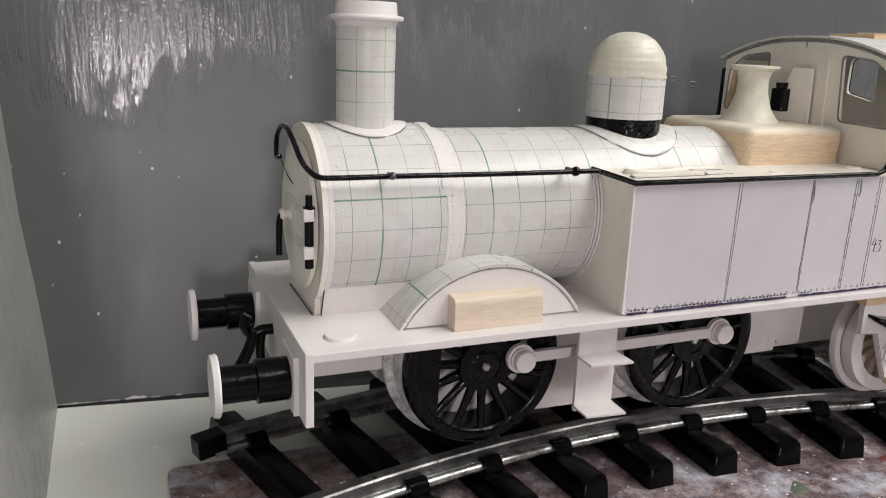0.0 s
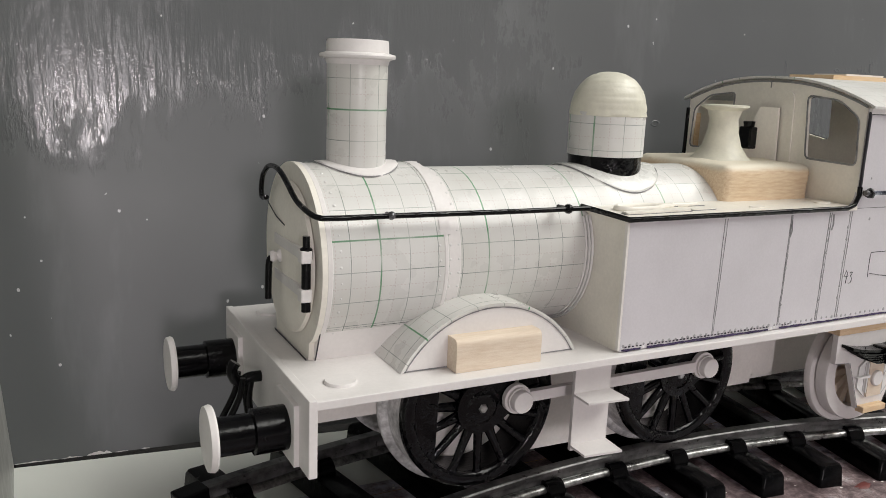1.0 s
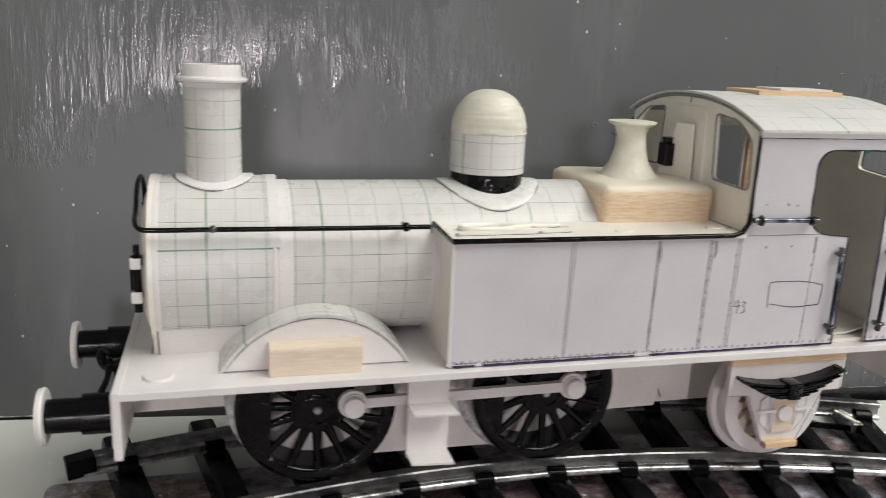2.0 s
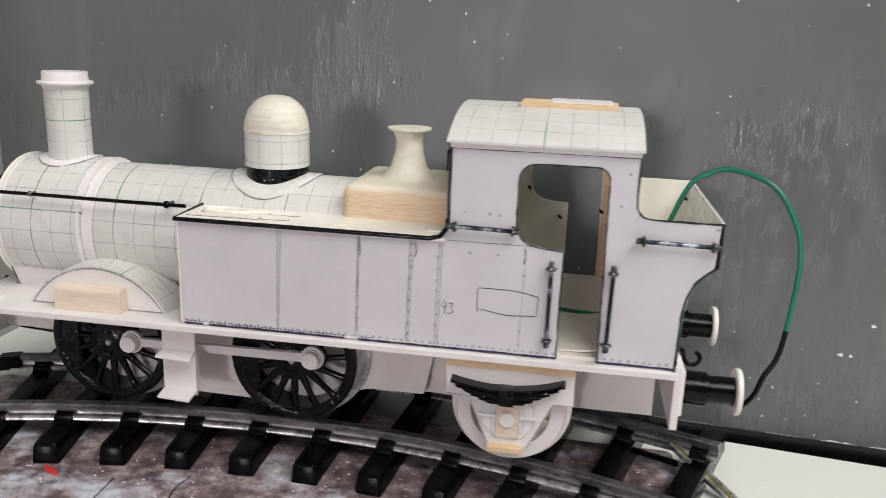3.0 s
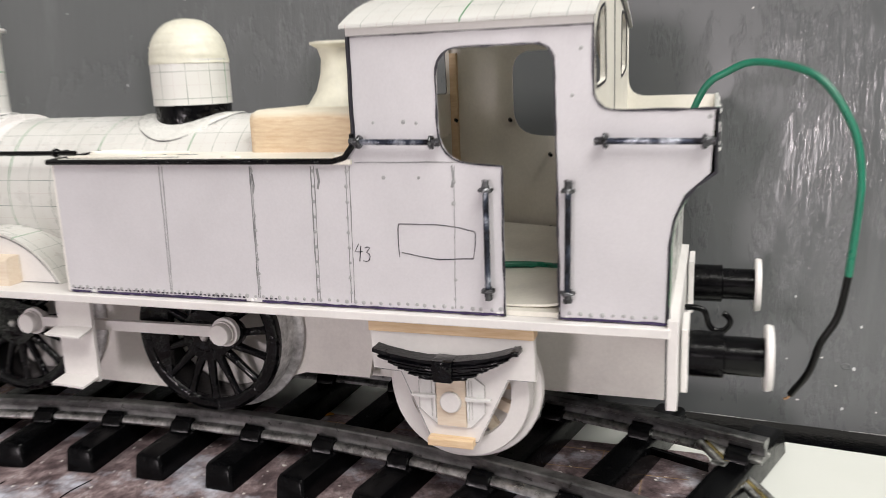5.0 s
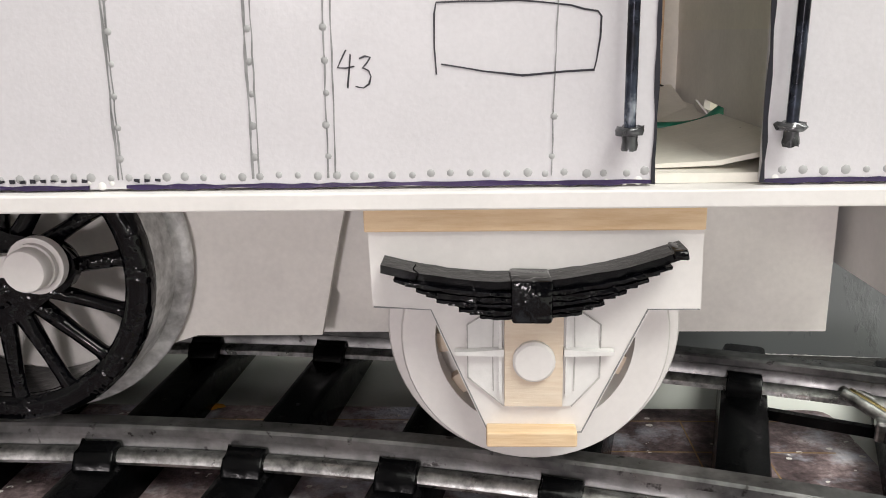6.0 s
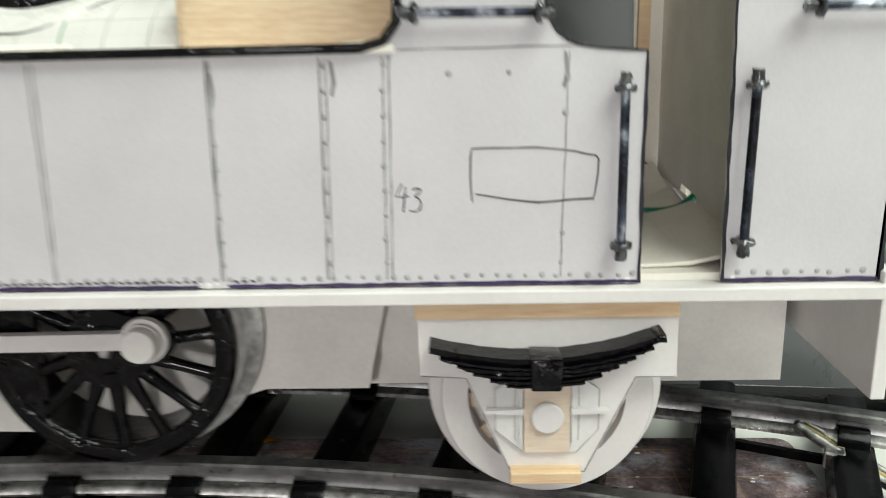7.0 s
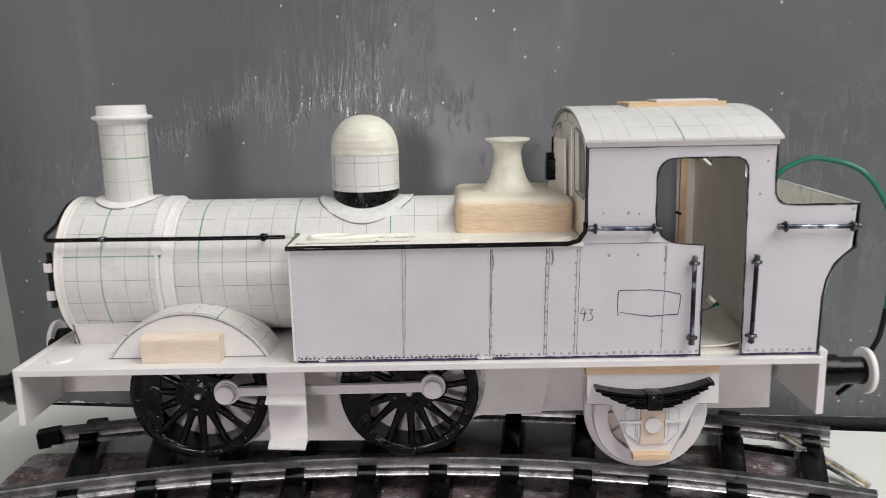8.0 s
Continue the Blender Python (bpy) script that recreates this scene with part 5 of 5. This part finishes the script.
# roof strips
P("roof_strip", cube(0.3675, 0.4181, 0.3130, 0.3420, 0.2512, 0.2545), PINE, "pale wooden strip")
P("roof_card", cube(0.3830, 0.4150, 0.3170, 0.3380, 0.2546, 0.2556), CARD)

# loose card curling up from the cab floor
cu = bmesh.new()
lay = []
for dz in (0.0, 0.0007):
    lay.append([[cu.verts.new((x, 0.3375 + 0.0465 * t, 0.1338 + dz + (0.0086 + 0.0022 * max(0.0, min(1.0, (0.396 - x) / 0.03))) * t ** 1.25)) for x in (0.3450, 0.3600, 0.3720, 0.3850, 0.3980, 0.4110, 0.4240)] for t in (0, 0.15, 0.3, 0.45, 0.6, 0.75, 0.9, 1.0)])
for g in lay:
    for ra, rb in zip(g, g[1:]):
        for k in range(6):
            cu.faces.new((ra[k], ra[k + 1], rb[k + 1], rb[k]))
lo_, hi_ = lay
outer = lambda g: g[0] + [r[-1] for r in g[1:]] + g[-1][-2::-1] + [r[0] for r in g[-2:0:-1]]
ea, eb = outer(lo_), outer(hi_)
for k in range(len(ea)):
    cu.faces.new((ea[k], ea[(k + 1) % len(ea)], eb[(k + 1) % len(ea)], eb[k]))
P("curled_card", cu, CREAM, "loose cream card curling up from the cab floor", 40)

# handrails and wire
P("boiler_handrail", tube(smooth_path([(0.1900, 0.2885, 0.1915), (0.15, 0.2885, 0.1915), (0.10, 0.2887, 0.1918), (0.0740, 0.2890, 0.1918), (0.0680, 0.2900, 0.1922), (0.0655, 0.2960, 0.1938), (0.0650, 0.3080, 0.1965), (0.0645, 0.3210, 0.2030), (0.0645, 0.3310, 0.2058), (0.0645, 0.3430, 0.2055), (0.0645, 0.3525, 0.2010), (0.0645, 0.3560, 0.1945), (0.0645, 0.3545, 0.1908), (0.0645, 0.3480, 0.1915)]), 0.0011), BLACK, "black handrail", 60)
P("tank_edging", tube([(0.1945, 0.3000, 0.1905), (0.1945, 0.2665, 0.1898), (0.3300, 0.2665, 0.1898), (0.3350, 0.2668, 0.1912), (0.3382, 0.2672, 0.1955), (0.3385, 0.2674, 0.2000)], 0.0012), BLACK, "black beading", 60)
P("cab_edging", tube([(jit(0.3387, 0.0002), 0.2676, 0.1985 + 0.0042 * i) for i in range(10)], 0.0008, 8), INK, "inked edge", 60)
def knob(bm, x, y0, y1, z, r=0.0022):
    """A split-pin knob: a ball on a stub that stands off the sheet."""
    lathe([(0.0, -r), *[(r * math.cos(radians(a)), r * math.sin(radians(a))) for a in (-60, -30, 0, 30, 60)], (0.0009, r), (0.0009, y1 - y0), (0.0, y1 - y0)], (x, y0, z), "y", 12, bm)
    return bm


def eye_pin(p, d):
    """A split pin: a small eye round the wire, its shank into the sheet, and a lumpy painted tail past the eye."""
    bm = bmesh.new()
    side = Vector((0, 1, 0)).cross(d).normalized()
    ring = [p + (Vector((0, 1, 0)) * math.cos(2 * math.pi * k / 14) + side * math.sin(2 * math.pi * k / 14)) * 0.0019 for k in range(15)]
    tube(ring, 0.0008, 6, bm)
    tube([p + Vector((0, 0.0012, 0)), Vector((p.x, 0.2686, p.z))], 0.0010, 8, bm)
    tube([p - d * 0.0006, p + d * 0.0006, p + d * 0.0016, p + d * 0.0026, p + d * 0.0036], 0.00145, 9, bm)
    for v in bm.verts:
        v.co += noise.noise_vector(v.co * 620) * 0.0006
    return bm


for xa, za, xb, zb in ((0.3425, 0.1972, 0.3705, 0.1968), (0.4325, 0.1966, 0.4645, 0.1962), (0.3904, 0.1425, 0.3904, 0.1795), (0.4195, 0.1428, 0.4200, 0.1795)):
    d = Vector((xb - xa, 0, zb - za)).normalized()
    a3, b3 = Vector((xa, 0.2645, za)), Vector((xb, 0.2645, zb))
    rail = P("grab_rail", tube([a3 - d * 0.0034] + [a3.lerp(b3, k / 8) for k in range(9)] + [b3 + d * 0.0034], 0.00112), GRIP, "wire grab rail painted black", 60)
    for p, way in ((a3, -d), (b3, d)):
        P("knob", eye_pin(p, way), LUMP, "", 60, rail)
P("handrail_knob", knob(bmesh.new(), 0.0967, 0.2885, 0.2930, 0.1920, 0.0017), LUMP, "bright wire knob", 60)
P("handrail_knob", knob(bmesh.new(), 0.1790, 0.2885, 0.2960, 0.1916), BLACK, "", 60)
W1 = smooth_path([(0.352, 0.3255, 0.1352), (0.372, 0.3320, 0.1352), (0.390, 0.3362, 0.1352), (0.405, 0.3335, 0.1352), (0.4180, 0.3320, 0.1356), (0.4262, 0.3365, 0.1385), (0.4380, 0.346, 0.1480), (0.4510, 0.353, 0.180), (0.4620, 0.353, 0.2085), (0.4715, 0.353, 0.2165), (0.4840, 0.350, 0.2203), (0.5050, 0.341, 0.2140), (0.5178, 0.3355, 0.1955), (0.5214, 0.3315, 0.1785), (0.5210, 0.3285, 0.1638), (0.5190, 0.3280, 0.1370)])
W2 = smooth_path([(0.5190, 0.3280, 0.1370), (0.5162, 0.3275, 0.1207), (0.5104, 0.3265, 0.1095), (0.5070, 0.3290, 0.0960), (0.5018, 0.3400, 0.0815)])
wire = P("wire", tube(W1, 0.0015), GREEN, "green insulated wire with a black lower end", 60)
P("wire_end", tube(W2, 0.0015), WIREB, "black lower end", 60, wire)
P("wire_strand", tube([W2[-1], W2[-1] + Vector((-0.0012, 0, -0.0020)), W2[-1] + Vector((-0.0026, 0, -0.0024))], 0.0006, 6), COPPER, "bare copper strands", 60, wire)

# ---- track ends and loose pieces ----
def bar(name, a, b, w, h, mat, parent=None, label="", bevel=0.0):
    a, b = Vector(a), Vector(b)
    t = (b - a).normalized()
    n = t.cross(Vector((0, 0, 1))).normalized()
    u = n.cross(t)
    bm = bmesh.new()
    rings = [[bm.verts.new(p + n * x * w / 2 + u * z * h / 2) for x, z in ((-1, -1), (1, -1), (1, 1), (-1, 1))] for p in (a, b)]
    for k in range(4):
        bm.faces.new((rings[0][k], rings[0][(k + 1) % 4], rings[1][(k + 1) % 4], rings[1][k]))
    bm.faces.new(rings[0])
    bm.faces.new(rings[1])
    if bevel:
        bmesh.ops.bevel(bm, geom=bm.edges[:], offset=bevel, segments=2, affect="EDGES", profile=0.5)
    return part(name, bm, mat, parent, label)


bar("rail_joiner", bend(RO, -0.311, FOOT_Z + 0.0042), bend(RO, -0.2915, FOOT_Z + 0.0052), 0.0098, 0.0098, PLASTIC, track, "black plastic rail joiner", 0.0008)
bar("side_bar", bend(RO - 0.009, 0.300, 0.0520), bend(RO - 0.012, 0.350, 0.0520), 0.0022, 0.0030, PLASTIC, track)
bar("screw_block", bend(RO - 0.0115, 0.346, 0.0530), bend(RO - 0.0115, 0.356, 0.0530), 0.0060, 0.0060, FOOTM, track, "small bright clamp", 0.0008)
loose = thing("loose_rail", (0.4800, 0.3050, TZ), "short bright steel rail strip leaning on the track end", "metal strip")
for dx, dy, r, mt, lb in ((0.0, 0.0, 0.0017, FOOTM, ""), (0.0046, 0.0022, 0.0015, FOOTM, ""), (0.0024, 0.0012, 0.0014, BRASS, "brassy fold")):
    part("strip", tube([(0.4655 + dx, 0.3325 + dy, 0.0590 - 0.0004 * (dx > 0)), (0.4985 + dx, 0.2965 + dy, TZ + 0.0020)], r), mt, loose, lb, 60)

# paint on the mat
def blob(name, cx, cy, rx, ry, turn, mat, label):
    bm = bmesh.new()
    n = 36
    c, s_ = math.cos(turn), math.sin(turn)
    rings = []
    for k, h in ((1.0, 0.00005), (0.8, 0.00035)):
        ring = []
        for i in range(n):
            a = 2 * math.pi * i / n
            r = k * (1 + 0.45 * noise.noise(Vector((math.cos(a) * 1.7 + cx * 90, math.sin(a) * 1.7, 3.1))) + 0.25 * noise.noise(Vector((math.cos(a) * 5, math.sin(a) * 5 + cx * 70, 1.0))))
            u, v = rx * r * math.cos(a), ry * r * math.sin(a)
            ring.append(bm.verts.new((cx + u * c - v * s_, cy + u * s_ + v * c, TZ + 0.002 + h)))
        rings.append(ring)
    for i in range(n):
        bm.faces.new((rings[0][i], rings[0][(i + 1) % n], rings[1][(i + 1) % n], rings[1][i]))
    bm.faces.new(rings[1])
    return part(name, bm, mat, mat_, label, 60)


REDP = thin_paint("red_paint", (0.62, 0.05, 0.05))
LIME = thin_paint("lime_paint", (0.56, 0.62, 0.05))
BOTTLE = thin_paint("green_paint", (0.15, 0.20, 0.14))
ORANGE = stained("orange_paint", (0.75, 0.33, 0.03), 0.5, 0.3, 500, 200)
GRIDL = stained("mat_print", (0.34, 0.22, 0.10), 0.55, 0.3, 700, 200)
blob("paint_spot", 0.1225, 0.2488, 0.0078, 0.0022, -0.55, REDP, "red paint smear")
blob("paint_spot", 0.2669, 0.2186, 0.0088, 0.0034, 0.9, LIME, "lime green paint spot")
blob("paint_spot", 0.2590, 0.1690, 0.0130, 0.0060, 0.8, LIME, "lime green paint spot")
blob("paint_spot", 0.2307, 0.1845, 0.0022, 0.0012, 0.6, LIME, "lime green paint spot")
blob("paint_spot", 0.2879, 0.2453, 0.0062, 0.0040, 0.6, BOTTLE, "dark green paint stain")
blob("paint_spot", 0.3549, 0.2528, 0.0055, 0.0030, 0.2, thin_paint("dark_red_paint", (0.20, 0.05, 0.045)), "dark red paint spot")
blob("paint_spot", 0.2720, 0.3530, 0.0060, 0.0030, 0.0, ORANGE, "orange paint spot")


def mat_line(pts, w, mat, label):
    bm = bmesh.new()
    ribbon(bm, [(x, y, TZ + 0.002) for x, y in pts], w, (0, 0, 1), 0.0001)
    return part("mat_mark", bm, mat, mat_, label)


for x in (0.0300, 0.0490, 0.0680, 0.4420, 0.4230):
    mat_line([(x, 0.250), (x, 0.345)], 0.0004, GRIDL, "faint printed grid line")
for y in (0.3440, 0.3250):
    mat_line([(0.020, y), (0.462, y)], 0.0004, GRIDL, "faint printed grid line")
b0 = [(0.0355, 0.3335), (0.0400, 0.3335), (0.0400, 0.3310), (0.0355, 0.3290), (0.0355, 0.3270), (0.0400, 0.3270)]
mat_line(b0, 0.0005, GRIDL, "printed figure 2 of the scale")
mat_line([(0.0425, 0.3335), (0.0465, 0.3335), (0.0465, 0.3270), (0.0425, 0.3270), (0.0425, 0.3335)], 0.0005, GRIDL, "printed figure 0 of the scale")
for pts, w in (([(0.1601, 0.2491), (0.1612, 0.2200), (0.1636, 0.1950), (0.1660, 0.1800), (0.1700, 0.1775), (0.1888, 0.1921), (0.2024, 0.2158), (0.1976, 0.2445), (0.2000, 0.2603)], 0.0008), ([(0.19, 0.2330), (0.2120, 0.2400)], 0.0005), ([(0.225, 0.196), (0.244, 0.212)], 0.0005)):
    q = smooth_path([(x, y, 0) for x, y in pts], 6)
    mat_line([(p.x, p.y) for p in q], w, SATIN, "dark cut across the mat")

# ---- crumbs on the mat ----
random.seed(23)
crumbs = bmesh.new()
for i in range(170):
    x, y = random.uniform(0.06, 0.46), random.uniform(0.02, 0.262)
    if i < 60:
        x, y = random.uniform(0.22, 0.44), random.uniform(0.17, 0.25)
    size = random.uniform(0.0004, 0.0011) * (2.0 if random.random() < 0.08 else 1.0)
    turn = random.uniform(0, 6.28)
    rim = [crumbs.verts.new((x + size * math.cos(turn + a) * random.uniform(0.5, 1.5), y + size * math.sin(turn + a) * random.uniform(0.4, 1.0), TZ + 0.0021)) for a in (0, 1.1, 2.4, 3.5, 4.9)]
    peak = crumbs.verts.new((x, y, TZ + 0.0021 + size * 0.8))
    for k in range(5):
        crumbs.faces.new((rim[k], rim[(k + 1) % 5], peak))
CRUMB = material("crumb", (0.78, 0.74, 0.66), 0.6)
cn = Nodes(CRUMB)
cg = cn.t.nodes.new("ShaderNodeNewGeometry")
cn.colour(cn.ramp(cg.outputs["Random Per Island"], (0.0, (0.80, 0.78, 0.74)), (0.6, (0.72, 0.66, 0.58)), (0.8, (0.70, 0.52, 0.22)), (0.95, (0.16, 0.13, 0.12))))
tagged(part("crumb", crumbs, CRUMB, mat_, "pale crumbs and flakes of paint"), "", "", "", "stuff")

# ---- chips and dents of the back board ----
def on_wall(x, z, out=0.0):
    return (x, wall_y(x) + lean * (z - TZ) - out, z)


random.seed(31)
chips = bmesh.new()
for x, z, w in ((0.5053, 0.0761, 0.9), (0.5208, 0.0782, 0.8), (0.5276, 0.0649, 0.8), (0.5106, 0.0559, 1.1), (0.5453, 0.0537, 0.7), (0.5724, 0.1006, 2.4), (0.5780, 0.1004, 1.8), (0.5849, 0.0716, 1.1), (0.5563, 0.0580, 0.7), (0.5633, 0.0461, 1.2), (0.4899, 0.2559, 1.1), (0.4836, 0.2456, 1.0), (0.4206, 0.2823, 0.8), (0.5599, 0.2309, 0.7), (0.5494, 0.1013, 0.7), (0.5889, 0.1208, 2.2)):
    size = 0.0008 * w
    rim = [on_wall(x + size * math.cos(a) * random.uniform(0.5, 1.4), z + size * math.sin(a) * random.uniform(0.25, 0.9), 0.0003) for a in (0, 0.9, 1.9, 3.0, 4.1, 5.2)]
    low = [chips.verts.new((px, py + 0.0006, pz)) for px, py, pz in rim]
    high = [chips.verts.new(p) for p in rim]
    chips.faces.new(high)
    for k in range(6):
        chips.faces.new((low[k], low[(k + 1) % 6], high[(k + 1) % 6], high[k]))
back_board = bpy.data.objects["wall_back"]
ORIGIN[back_board.name] = Vector((0, 0, 0))
tagged(part("paint_chip", chips, CARD, back_board, "small pale chips in the paint"), "", "", "", "stuff")
for x, z, r in ((0.5315, 0.0748, 0.0022), (0.5590, 0.0678, 0.0028), (0.5073, 0.2618, 0.0020), (0.3333, 0.2242, 0.0026), (0.3481, 0.2209, 0.0030)):
    dent = bmesh.new()
    rings = []
    for k, h in ((1.3, -0.0002), (1.05, 0.00022), (0.8, 0.00030), (0.5, -0.0001), (0.2, -0.0004)):
        rings.append([dent.verts.new(on_wall(x + k * r * math.cos(a) * (1 + 0.2 * math.sin(2 * a + x * 90)), z + k * r * 0.6 * math.sin(a), h + 0.0001)) for a in [2 * math.pi * i / 20 for i in range(20)]])
    for p, q in zip(rings, rings[1:]):
        for i in range(20):
            dent.faces.new((p[i], p[(i + 1) % 20], q[(i + 1) % 20], q[i]))
    dent.faces.new(rings[-1])
    part("dent", dent, WALLP, back_board, "", 80)

# ---- chipped foot of the back board ----
random.seed(11)


def foot_chip(bm, x, length, height):
    """A ragged scrape of bare card along the board's lower edge."""
    n = max(3, int(length / 0.0012))
    low, high = [], []
    for i in range(n + 1):
        u = x + length * i / n
        h = height * (0.25 + 0.75 * random.random()) * math.sin(math.pi * (i + 0.4) / (n + 0.8))
        low.append(u), high.append(h)
    z = TZ + 0.0011
    v0 = [bm.verts.new((u, wall_y(u) - 0.0003, z)) for u in low]
    v1 = [bm.verts.new((u, wall_y(u) - 0.0003 + lean * h, z + h)) for u, h in zip(low, high)]
    for k in range(n):
        bm.faces.new((v0[k], v0[k + 1], v1[k + 1], v1[k]))


bm = bmesh.new()
for x, n, h in ((-0.041, 0.022, 0.0010), (-0.018, 0.010, 0.0016), (-0.006, 0.012, 0.0026), (0.008, 0.006, 0.0009), (0.021, 0.004, 0.0008), (0.40, 0.020, 0.0004), (0.45, 0.060, 0.0005), (0.53, 0.030, 0.0004), (0.567, 0.022, 0.0016), (0.592, 0.030, 0.0010), (0.64, 0.05, 0.0012)):
    foot_chip(bm, x, n, h)
tagged(part("trim", bm, CARD), "pale chipped edge along the foot of the board", "board edge", "", "structure")
